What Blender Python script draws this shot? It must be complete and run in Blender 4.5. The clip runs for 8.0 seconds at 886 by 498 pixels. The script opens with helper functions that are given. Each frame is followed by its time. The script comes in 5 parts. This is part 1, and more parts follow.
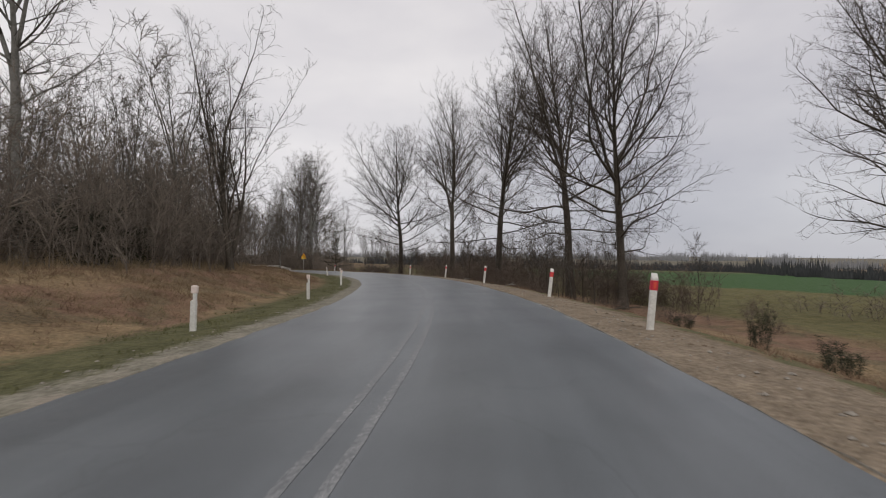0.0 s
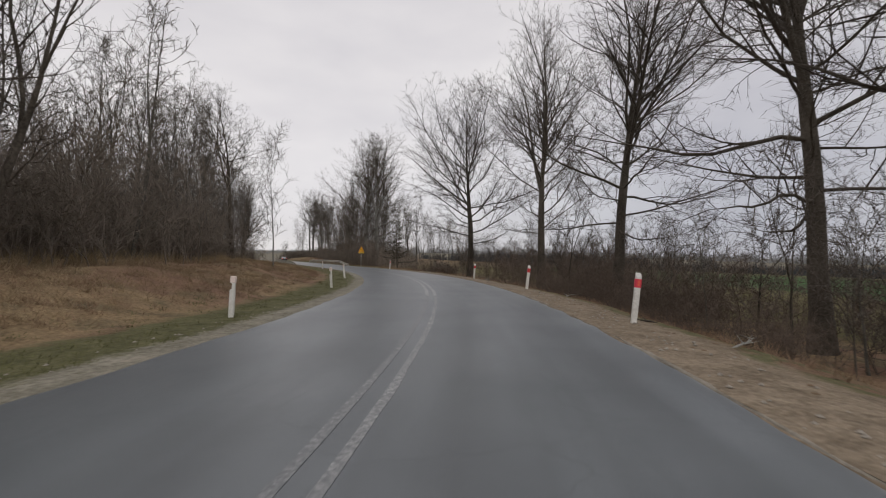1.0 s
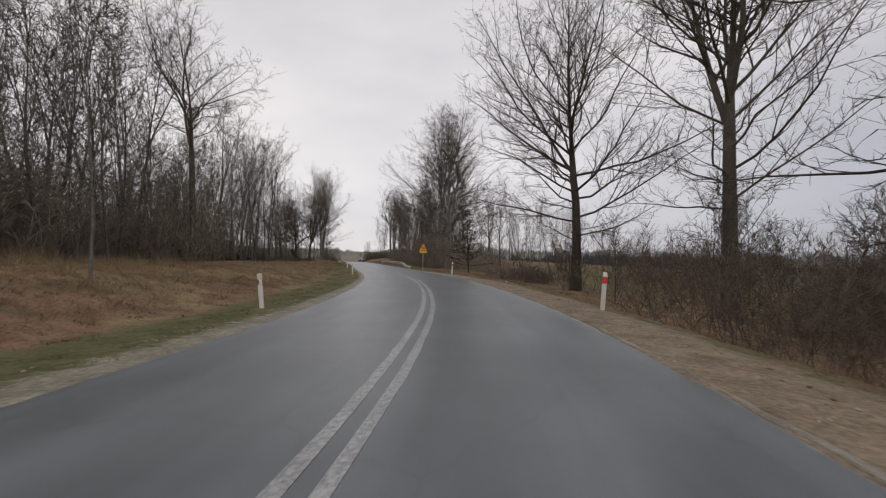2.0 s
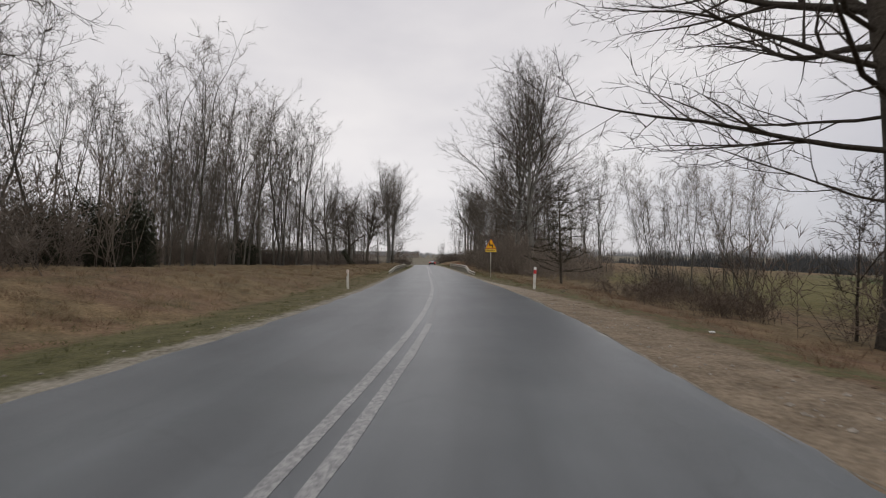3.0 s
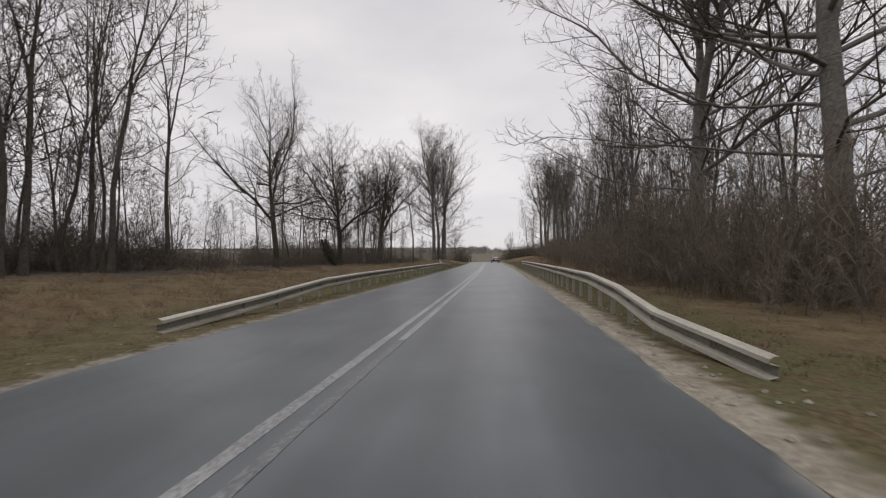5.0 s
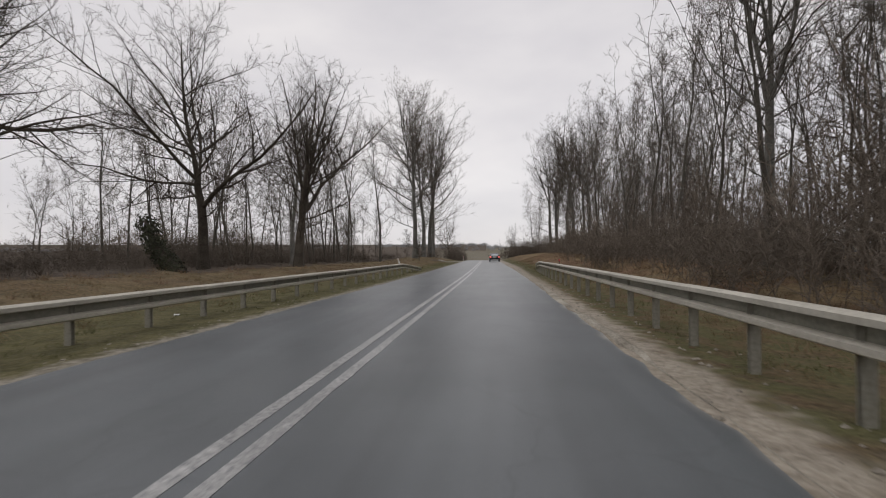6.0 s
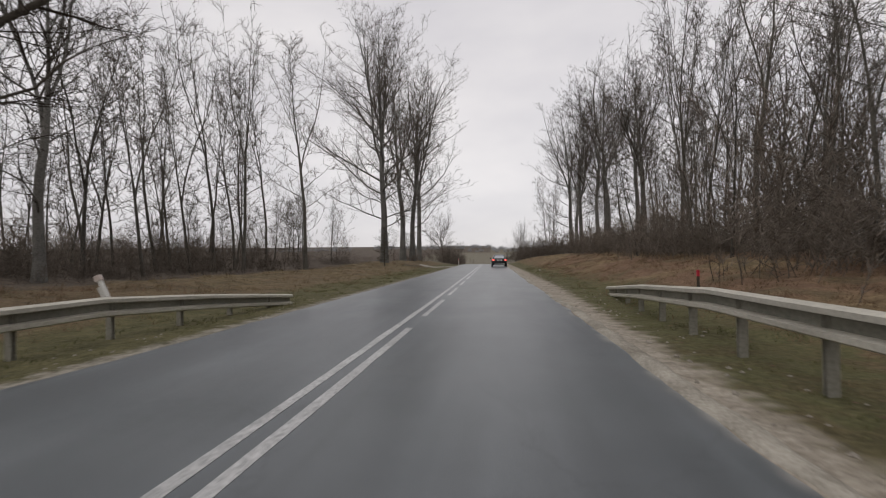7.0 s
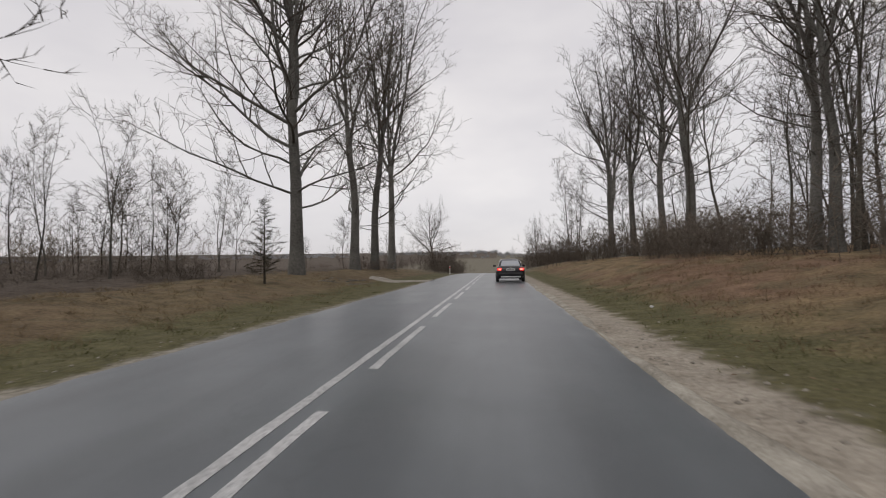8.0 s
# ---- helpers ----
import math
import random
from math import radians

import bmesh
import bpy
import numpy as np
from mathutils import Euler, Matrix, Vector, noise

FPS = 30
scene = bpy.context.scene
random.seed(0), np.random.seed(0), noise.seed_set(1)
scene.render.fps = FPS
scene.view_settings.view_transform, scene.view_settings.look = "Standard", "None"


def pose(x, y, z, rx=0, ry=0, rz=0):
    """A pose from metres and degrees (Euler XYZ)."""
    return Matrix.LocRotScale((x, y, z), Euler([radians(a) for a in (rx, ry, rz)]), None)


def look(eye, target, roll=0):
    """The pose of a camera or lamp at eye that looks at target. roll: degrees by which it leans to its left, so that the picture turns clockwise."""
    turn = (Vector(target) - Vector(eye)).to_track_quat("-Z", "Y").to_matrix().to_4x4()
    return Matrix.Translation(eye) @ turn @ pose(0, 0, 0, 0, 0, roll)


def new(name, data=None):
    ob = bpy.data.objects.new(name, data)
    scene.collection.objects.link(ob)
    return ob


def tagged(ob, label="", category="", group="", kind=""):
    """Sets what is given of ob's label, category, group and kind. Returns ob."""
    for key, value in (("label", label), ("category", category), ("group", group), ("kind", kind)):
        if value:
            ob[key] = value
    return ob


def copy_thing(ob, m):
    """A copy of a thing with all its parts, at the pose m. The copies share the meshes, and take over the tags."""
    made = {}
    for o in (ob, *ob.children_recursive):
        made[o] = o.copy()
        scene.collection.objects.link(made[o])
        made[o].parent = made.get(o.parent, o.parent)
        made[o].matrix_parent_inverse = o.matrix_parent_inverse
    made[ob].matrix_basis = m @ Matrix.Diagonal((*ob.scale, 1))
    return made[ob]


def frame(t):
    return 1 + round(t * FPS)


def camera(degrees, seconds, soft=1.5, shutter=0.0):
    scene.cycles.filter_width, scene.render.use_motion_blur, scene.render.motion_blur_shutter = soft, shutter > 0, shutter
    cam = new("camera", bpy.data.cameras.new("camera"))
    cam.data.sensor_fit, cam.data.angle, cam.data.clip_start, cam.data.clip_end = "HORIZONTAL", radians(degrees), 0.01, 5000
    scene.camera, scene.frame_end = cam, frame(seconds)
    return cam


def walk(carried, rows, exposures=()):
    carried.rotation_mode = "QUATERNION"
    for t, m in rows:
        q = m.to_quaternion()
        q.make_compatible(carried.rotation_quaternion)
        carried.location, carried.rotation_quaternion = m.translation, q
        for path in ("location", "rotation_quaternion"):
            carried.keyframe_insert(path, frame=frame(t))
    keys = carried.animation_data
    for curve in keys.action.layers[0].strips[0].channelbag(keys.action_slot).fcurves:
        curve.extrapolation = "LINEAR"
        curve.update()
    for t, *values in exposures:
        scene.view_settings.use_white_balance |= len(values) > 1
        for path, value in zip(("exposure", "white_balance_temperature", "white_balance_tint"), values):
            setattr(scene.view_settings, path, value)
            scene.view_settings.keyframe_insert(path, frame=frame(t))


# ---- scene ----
cam = camera(90.0, 8.0, soft=1.1, shutter=0.06)
PATH = [
    (0, (-29.337, -154.407, 1.25), (-23.242, -146.485, 1.547), -0.44),
    (0.2, (-27.042, -151.985, 1.25), (-21.276, -143.819, 1.525), -0.25),
    (0.4, (-24.825, -149.444, 1.25), (-19.393, -141.052, 1.506), -0.03),
    (0.6, (-22.680, -146.778, 1.25), (-17.579, -138.180, 1.490), 0.25),
    (0.8, (-20.599, -143.979, 1.25), (-15.830, -135.192, 1.481), 0.52),
    (1, (-18.579, -141.032, 1.25), (-14.153, -132.068, 1.482), 0.65),
    (1.2, (-16.625, -137.928, 1.25), (-12.560, -128.796, 1.495), 0.55),
    (1.4, (-14.755, -134.672, 1.25), (-11.063, -125.382, 1.507), 0.39),
    (1.6, (-12.995, -131.299, 1.25), (-9.685, -121.866, 1.504), 0.40),
    (1.8, (-11.377, -127.862, 1.25), (-8.459, -118.301, 1.491), 0.58),
    (2, (-9.927, -124.413, 1.25), (-7.424, -114.734, 1.489), 0.74),
    (2.2, (-8.657, -120.973, 1.25), (-6.595, -111.192, 1.514), 0.73),
    (2.4, (-7.565, -117.550, 1.25), (-5.930, -107.689, 1.548), 0.62),
    (2.6, (-6.624, -114.132, 1.25), (-5.350, -104.218, 1.564), 0.53),
    (2.8, (-5.799, -110.691, 1.25), (-4.822, -100.744, 1.555), 0.51),
    (3, (-5.067, -107.203, 1.25), (-4.375, -97.231, 1.530), 0.52),
    (3.2, (-4.432, -103.649, 1.25), (-4.050, -93.659, 1.502), 0.52),
    (3.4, (-3.899, -100.022, 1.25), (-3.821, -90.025, 1.480), 0.47),
    (3.6, (-3.463, -96.329, 1.25), (-3.636, -86.333, 1.470), 0.38),
    (3.8, (-3.103, -92.582, 1.25), (-3.468, -82.590, 1.474), 0.25),
    (4, (-2.804, -88.787, 1.25), (-3.323, -78.803, 1.483), 0.11),
    (4.2, (-2.558, -84.948, 1.25), (-3.214, -74.973, 1.489), -0.01),
    (4.4, (-2.357, -81.062, 1.25), (-3.126, -71.095, 1.490), -0.11),
    (4.6, (-2.192, -77.122, 1.25), (-3.034, -67.160, 1.484), -0.20),
    (4.8, (-2.045, -73.117, 1.25), (-2.921, -63.158, 1.468), -0.27),
    (5, (-1.901, -69.038, 1.25), (-2.775, -59.078, 1.439), -0.28),
    (5.2, (-1.748, -64.876, 1.25), (-2.594, -54.914, 1.399), -0.21),
    (5.4, (-1.578, -60.627, 1.25), (-2.396, -50.662, 1.363), -0.12),
    (5.6, (-1.398, -56.286, 1.25), (-2.212, -46.320, 1.348), -0.07),
    (5.8, (-1.219, -51.852, 1.25), (-2.061, -41.888, 1.356), -0.09),
    (6, (-1.052, -47.332, 1.25), (-1.931, -37.372, 1.375), -0.15),
    (6.2, (-0.899, -42.746, 1.25), (-1.810, -32.789, 1.394), -0.24),
    (6.4, (-0.758, -38.116, 1.25), (-1.691, -28.160, 1.408), -0.33),
    (6.6, (-0.624, -33.459, 1.25), (-1.573, -23.505, 1.415), -0.40),
    (6.8, (-0.496, -28.789, 1.25), (-1.458, -18.837, 1.419), -0.44),
    (7, (-0.376, -24.108, 1.25), (-1.361, -14.158, 1.425), -0.45),
    (7.2, (-0.270, -19.406, 1.25), (-1.293, -9.460, 1.441), -0.46),
    (7.4, (-0.183, -14.665, 1.25), (-1.248, -4.723, 1.465), -0.49),
    (7.6, (-0.113, -9.863, 1.25), (-1.210, 0.074, 1.494), -0.53),
    (7.8, (-0.054, -4.979, 1.25), (-1.168, 4.954, 1.528), -0.60),
    (8, (0.000, 0.000, 1.25), (-1.125, 9.932, 1.564), -0.67),
]
walk(cam, [(t, look(eye, target, roll)) for t, eye, target, roll in PATH])

# ---- sky and light ----
world = bpy.data.worlds.new("overcast_sky")
scene.world = world
world.use_nodes = True
wn, wl = world.node_tree.nodes, world.node_tree.links
wn.clear()
w_out = wn.new("ShaderNodeOutputWorld")
w_bg = wn.new("ShaderNodeBackground")
w_sky = wn.new("ShaderNodeTexSky")
w_sky.sky_type = "NISHITA"
w_sky.sun_disc = False
w_sky.sun_elevation = radians(38)
w_sky.sun_rotation = radians(200)
w_tc = wn.new("ShaderNodeTexCoord")
w_map = wn.new("ShaderNodeMapping")
w_map.inputs["Scale"].default_value = (1.0, 1.0, 2.6)
w_noise = wn.new("ShaderNodeTexNoise")
w_noise.inputs["Scale"].default_value = 1.7
w_noise.inputs["Detail"].default_value = 5.0
w_noise.inputs["Roughness"].default_value = 0.5
w_ramp = wn.new("ShaderNodeValToRGB")
w_ramp.color_ramp.elements[0].position = 0.30
w_ramp.color_ramp.elements[0].color = (0.56, 0.55, 0.60, 1)
w_ramp.color_ramp.elements[1].position = 0.72
w_ramp.color_ramp.elements[1].color = (0.79, 0.77, 0.79, 1)
w_gain = wn.new("ShaderNodeMixRGB")
w_gain.blend_type = "MULTIPLY"
w_gain.inputs[0].default_value = 1.0
w_gain.inputs[2].default_value = (11.3, 11.1, 10.75, 1)
w_mix = wn.new("ShaderNodeMixRGB")
w_mix.inputs[0].default_value = 0.93
wl.new(w_tc.outputs["Generated"], w_map.inputs["Vector"])
wl.new(w_map.outputs["Vector"], w_noise.inputs["Vector"])
wl.new(w_noise.outputs["Fac"], w_ramp.inputs["Fac"])
wl.new(w_ramp.outputs["Color"], w_gain.inputs[1])
wl.new(w_sky.outputs["Color"], w_mix.inputs[1])
wl.new(w_gain.outputs["Color"], w_mix.inputs[2])
# heavier cloud low in the east
w_sep = wn.new("ShaderNodeSeparateXYZ")
w_east = wn.new("ShaderNodeMapRange")
w_east.interpolation_type = "SMOOTHSTEP"
w_east.inputs["From Min"].default_value, w_east.inputs["From Max"].default_value = 0.15, 0.95
w_low = wn.new("ShaderNodeMapRange")
w_low.interpolation_type = "SMOOTHSTEP"
w_low.inputs["From Min"].default_value, w_low.inputs["From Max"].default_value = 0.55, 0.0
w_amount = wn.new("ShaderNodeMath")
w_amount.operation = "MULTIPLY"
w_heavy = wn.new("ShaderNodeMixRGB")
w_heavy.blend_type = "MULTIPLY"
w_heavy.inputs[2].default_value = (0.68, 0.71, 0.76, 1)
wl.new(w_tc.outputs["Generated"], w_sep.inputs["Vector"])
wl.new(w_sep.outputs["X"], w_east.inputs["Value"])
wl.new(w_sep.outputs["Z"], w_low.inputs["Value"])
wl.new(w_east.outputs["Result"], w_amount.inputs[0])
wl.new(w_low.outputs["Result"], w_amount.inputs[1])
wl.new(w_amount.outputs[0], w_heavy.inputs[0])
wl.new(w_mix.outputs["Color"], w_heavy.inputs[1])
wl.new(w_heavy.outputs["Color"], w_bg.inputs["Color"])
w_bg.inputs["Strength"].default_value = 0.1
wl.new(w_bg.outputs["Background"], w_out.inputs["Surface"])

sun_data = bpy.data.lights.new("sun", "SUN")
sun_data.energy = 0.5
sun_data.angle = radians(40)
sun_data.color = (1.0, 0.96, 0.9)
sun = new("sun", sun_data)
sun.matrix_world = look((0, 0, 200), (60, 120, 0))


# ---- materials ----
def material(name, low, high, scale=4.0, rough=0.85, bump=0.3, fine=40.0, metal=0.0, per_object=0.0, spec=0.3, fine_mix=0.5, distance=0.02):
    """Two scales of noise between two base colours, with bump; per_object varies the lightness from thing to thing."""
    m = bpy.data.materials.new(name)
    m.use_nodes = True
    n, l = m.node_tree.nodes, m.node_tree.links
    b = n["Principled BSDF"]
    tc = n.new("ShaderNodeTexCoord")
    big = n.new("ShaderNodeTexNoise")
    big.inputs["Scale"].default_value = scale
    big.inputs["Detail"].default_value = 4.0
    small = n.new("ShaderNodeTexNoise")
    small.inputs["Scale"].default_value = fine
    small.inputs["Detail"].default_value = 3.0
    add = n.new("ShaderNodeMixRGB")
    add.inputs[0].default_value = fine_mix
    ramp = n.new("ShaderNodeValToRGB")
    ramp.color_ramp.elements[0].position = 0.32
    ramp.color_ramp.elements[0].color = (*low, 1)
    ramp.color_ramp.elements[1].position = 0.68
    ramp.color_ramp.elements[1].color = (*high, 1)
    for node in (big, small):
        l.new(tc.outputs["Object"], node.inputs["Vector"])
    l.new(big.outputs["Fac"], add.inputs[1])
    l.new(small.outputs["Fac"], add.inputs[2])
    l.new(add.outputs["Color"], ramp.inputs["Fac"])
    colour = ramp.outputs["Color"]
    if per_object:
        info = n.new("ShaderNodeObjectInfo")
        rng = n.new("ShaderNodeMapRange")
        rng.inputs["To Min"].default_value = 1.0 - per_object
        rng.inputs["To Max"].default_value = 1.0 + per_object
        hsv = n.new("ShaderNodeHueSaturation")
        l.new(info.outputs["Random"], rng.inputs["Value"])
        l.new(rng.outputs["Result"], hsv.inputs["Value"])
        l.new(colour, hsv.inputs["Color"])
        colour = hsv.outputs["Color"]
    l.new(colour, b.inputs["Base Color"])
    b.inputs["Roughness"].default_value = rough
    b.inputs["Metallic"].default_value = metal
    b.inputs["Specular IOR Level"].default_value = spec
    if bump:
        bp = n.new("ShaderNodeBump")
        bp.inputs["Strength"].default_value = bump
        bp.inputs["Distance"].default_value = distance
        l.new(small.outputs["Fac"], bp.inputs["Height"])
        l.new(bp.outputs["Normal"], b.inputs["Normal"])
    return m


def plain(name, colour, rough=0.5, metal=0.0, coat=0.0, emit=0.0):
    m = bpy.data.materials.new(name)
    m.use_nodes = True
    b = m.node_tree.nodes["Principled BSDF"]
    b.inputs["Base Color"].default_value = (*colour, 1)
    b.inputs["Roughness"].default_value = rough
    b.inputs["Metallic"].default_value = metal
    b.inputs["Coat Weight"].default_value = coat
    if emit:
        b.inputs["Emission Color"].default_value = (*colour, 1)
        b.inputs["Emission Strength"].default_value = emit
    return m


M_BARK = material("bark", (0.045, 0.038, 0.030), (0.125, 0.108, 0.088), 1.3, 0.95, 0.8, 14.0, per_object=0.22, spec=0.15, distance=0.04)
M_GREYBARK = material("grey_bark", (0.092, 0.088, 0.078), (0.235, 0.226, 0.205), 1.1, 0.95, 0.8, 14.0, per_object=0.2, spec=0.15, distance=0.04)
M_WOODBARK = material("woodland_bark", (0.062, 0.057, 0.048), (0.165, 0.153, 0.130), 1.1, 0.95, 0.8, 14.0, per_object=0.22, spec=0.15, distance=0.04)
M_TWIG = material("twigs", (0.056, 0.047, 0.039), (0.122, 0.103, 0.086), 0.5, 0.95, 0.0, 8.0, per_object=0.25, spec=0.1)
M_WOODTWIG = material("woodland_twigs", (0.094, 0.083, 0.071), (0.190, 0.168, 0.147), 0.5, 0.95, 0.0, 8.0, per_object=0.25, spec=0.1)
M_PALE = material("pale_bark", (0.16, 0.155, 0.14), (0.36, 0.35, 0.32), 1.5, 0.9, 0.5, 9.0, per_object=0.15, spec=0.2)
M_SHRUB = material("shrub_twigs", (0.100, 0.083, 0.067), (0.208, 0.173, 0.141), 0.6, 0.95, 0.0, 6.0, per_object=0.3, spec=0.1)
M_PALESHRUB = material("pale_shrub_twigs", (0.105, 0.088, 0.071), (0.22, 0.184, 0.151), 0.6, 0.95, 0.0, 6.0, spec=0.1)
M_SCRUB = material("scrub_twigs", (0.080, 0.061, 0.048), (0.170, 0.131, 0.103), 0.6, 0.95, 0.0, 6.0, spec=0.1)
M_LARCH = material("needle_twigs", (0.045, 0.042, 0.03), (0.095, 0.085, 0.058), 0.6, 0.95, 0.0, 6.0, spec=0.1)
M_IVY = material("ivy_leaves", (0.022, 0.024, 0.013), (0.052, 0.054, 0.028), 2.0, 0.6, 0.0, 12.0)
M_STRAW = material("dry_grass", (0.155, 0.116, 0.069), (0.37, 0.285, 0.175), 0.25, 0.95, 0.0, 3.0, spec=0.1)
M_RUSSET = material("russet_grass", (0.145, 0.097, 0.065), (0.31, 0.212, 0.142), 0.25, 0.95, 0.0, 3.0, spec=0.1)
M_DULL = material("dull_grass", (0.105, 0.080, 0.046), (0.27, 0.205, 0.118), 0.3, 0.95, 0.0, 3.0, spec=0.1)
M_GREEN = material("verge_grass", (0.07, 0.078, 0.032), (0.165, 0.158, 0.075), 0.4, 0.9, 0.0, 3.0, spec=0.1)
M_STONE = material("gravel_stones", (0.16, 0.14, 0.115), (0.40, 0.365, 0.31), 2.0, 0.9, 0.3, 30.0, per_object=0.0)
M_LITTER = material("leaf_litter", (0.08, 0.055, 0.035), (0.21, 0.145, 0.088), 2.0, 0.9, 0.0, 20.0)
M_STEEL = material("galvanised_steel", (0.39, 0.37, 0.315), (0.62, 0.59, 0.51), 1.2, 0.55, 0.1, 25.0, metal=0.2, spec=0.4)
M_POST = material("post_white", (0.55, 0.53, 0.48), (0.80, 0.79, 0.75), 5.0, 0.6, 0.15, 30.0, per_object=0.08)
M_RED = material("reflector_red", (0.50, 0.025, 0.045), (0.72, 0.055, 0.085), 8.0, 0.35, 0.05, 40.0, per_object=0.1)
M_YELLOW = material("sign_yellow", (0.78, 0.37, 0.012), (0.90, 0.48, 0.02), 3.0, 0.4, 0.03, 20.0)
M_PLATE = material("plate_yellow", (0.80, 0.50, 0.05), (0.90, 0.62, 0.08), 3.0, 0.4, 0.03, 20.0)
M_SIGNRED = plain("sign_border_red", (0.55, 0.10, 0.025), 0.4)
M_BLACK = plain("sign_black", (0.02, 0.018, 0.016), 0.5)


# ---- helpers for building ----
def mesh_from(name, verts, faces, mat, smooth=False):
    me = bpy.data.meshes.new(name)
    me.from_pydata([tuple(v) for v in verts], [], faces)
    me.update()
    if mat:
        me.materials.append(mat)
    if smooth:
        me.polygons.foreach_set("use_smooth", [True] * len(me.polygons))
    return me


def piece(name, me, parent=None, m=None, label=""):
    """An object on a mesh, as a part of its parent."""
    ob = new(name, me)
    if parent:
        ob.parent = parent
    if m is not None:
        ob.matrix_basis = m
    if label:
        tagged(ob, label)
    return ob


def part(name, bm, mat, parent=None, label="", smooth=False):
    me = bpy.data.meshes.new(name)
    bm.to_mesh(me)
    bm.free()
    me.materials.append(mat)
    if smooth:
        me.polygons.foreach_set("use_smooth", [True] * len(me.polygons))
    return piece(name, me, parent, None, label)


def box(bm, cx, cy, cz, sx, sy, sz, bevel=0.0):
    """A box in bm about a centre, with rounded edges where bevel is given."""
    made = bmesh.ops.create_cube(bm, size=1.0, matrix=Matrix.LocRotScale((cx, cy, cz), None, (sx, sy, sz)))
    if bevel:
        edges = list({e for v in made["verts"] for e in v.link_edges})
        bmesh.ops.bevel(bm, geom=edges, offset=bevel, segments=2, affect="EDGES", profile=0.5)


def rod(bm, a, b, r0, r1=None, sides=10):
    """A capped round bar from a to b."""
    a, b = Vector(a), Vector(b)
    turn = (b - a).to_track_quat("Z", "Y").to_matrix().to_4x4()
    bmesh.ops.create_cone(bm, cap_ends=True, segments=sides, radius1=r0, radius2=r0 if r1 is None else r1, depth=(b - a).length, matrix=Matrix.Translation((a + b) / 2) @ turn)


def empty(name, m):
    ob = new(name)
    ob.empty_display_size = 0.3
    ob.matrix_basis = m
    return ob


# ---- the road's line ----
LINE = [(-57.16, -171.75), (-49.74, -168.27), (-42.71, -164.07), (-36.14, -159.19), (-30.08, -153.67), (-24.55, -147.48), (-19.44, -140.47), (-14.76, -132.53),
        (-10.86, -124.05), (-8.03, -115.58), (-6.12, -107.0), (-4.81, -98.05), (-4.09, -88.69), (-3.73, -79.04), (-3.46, -68.98), (-3.09, -58.4), (-2.71, -47.27),
        (-2.37, -35.74), (-2.04, -24.07), (-1.78, -12.25), (-1.62, 0.02), (-1.45, 15.0), (-1.3, 30.0), (-1.1, 60.0), (-0.6, 120.0), (1.0, 250.0), (3.0, 420.0)]


def line_samples(points, step=1.0):
    p = np.array(points)
    p = np.vstack([2 * p[0] - p[1], p, 2 * p[-1] - p[-2]])
    out = []
    for i in range(1, len(p) - 2):
        n = max(2, int(np.linalg.norm(p[i + 1] - p[i]) / step))
        for u in np.arange(n) / n:
            out.append(0.5 * (2 * p[i] + (p[i + 1] - p[i - 1]) * u + (2 * p[i - 1] - 5 * p[i] + 4 * p[i + 1] - p[i + 2]) * u**2 + (3 * p[i] - p[i - 1] - 3 * p[i + 1] + p[i + 2]) * u**3))
    return np.array(out)


WAY = line_samples(LINE)
WAY_S = np.r_[0, np.cumsum(np.hypot(*np.diff(WAY, axis=0).T))]
WAY_S -= WAY_S[np.argmin(np.hypot(WAY[:, 0] + 30.08, WAY[:, 1] + 153.67))]
WAY_T = np.gradient(WAY, axis=0)
WAY_T /= np.linalg.norm(WAY_T, axis=1)[:, None]


def road_xy(s, lat):
    """The place at s metres along the road, lat metres to the right of its middle."""
    x, y = np.interp(s, WAY_S, WAY[:, 0]), np.interp(s, WAY_S, WAY[:, 1])
    tx, ty = np.interp(s, WAY_S, WAY_T[:, 0]), np.interp(s, WAY_S, WAY_T[:, 1])
    n = np.hypot(tx, ty)
    return x + lat * ty / n, y - lat * tx / n


def road_turn(s):
    return math.degrees(math.atan2(-np.interp(s, WAY_S, WAY_T[:, 0]), np.interp(s, WAY_S, WAY_T[:, 1])))


def road_sl(x, y):
    """Along and across the road for arrays of places."""
    x, y = np.atleast_1d(x).astype(float), np.atleast_1d(y).astype(float)
    s, lat = np.empty(len(x)), np.empty(len(x))
    for i in range(0, len(x), 20000):
        dx, dy = x[i:i + 20000, None] - WAY[None, :, 0], y[i:i + 20000, None] - WAY[None, :, 1]
        k = np.argmin(dx * dx + dy * dy, axis=1)
        r = np.arange(len(k))
        ax, ay = dx[r, k], dy[r, k]
        s[i:i + 20000] = WAY_S[k] + ax * WAY_T[k, 0] + ay * WAY_T[k, 1]
        off = ax * WAY_T[k, 1] - ay * WAY_T[k, 0]
        lat[i:i + 20000] = np.sign(off + 1e-9) * np.hypot(ax, ay)
    return s, lat


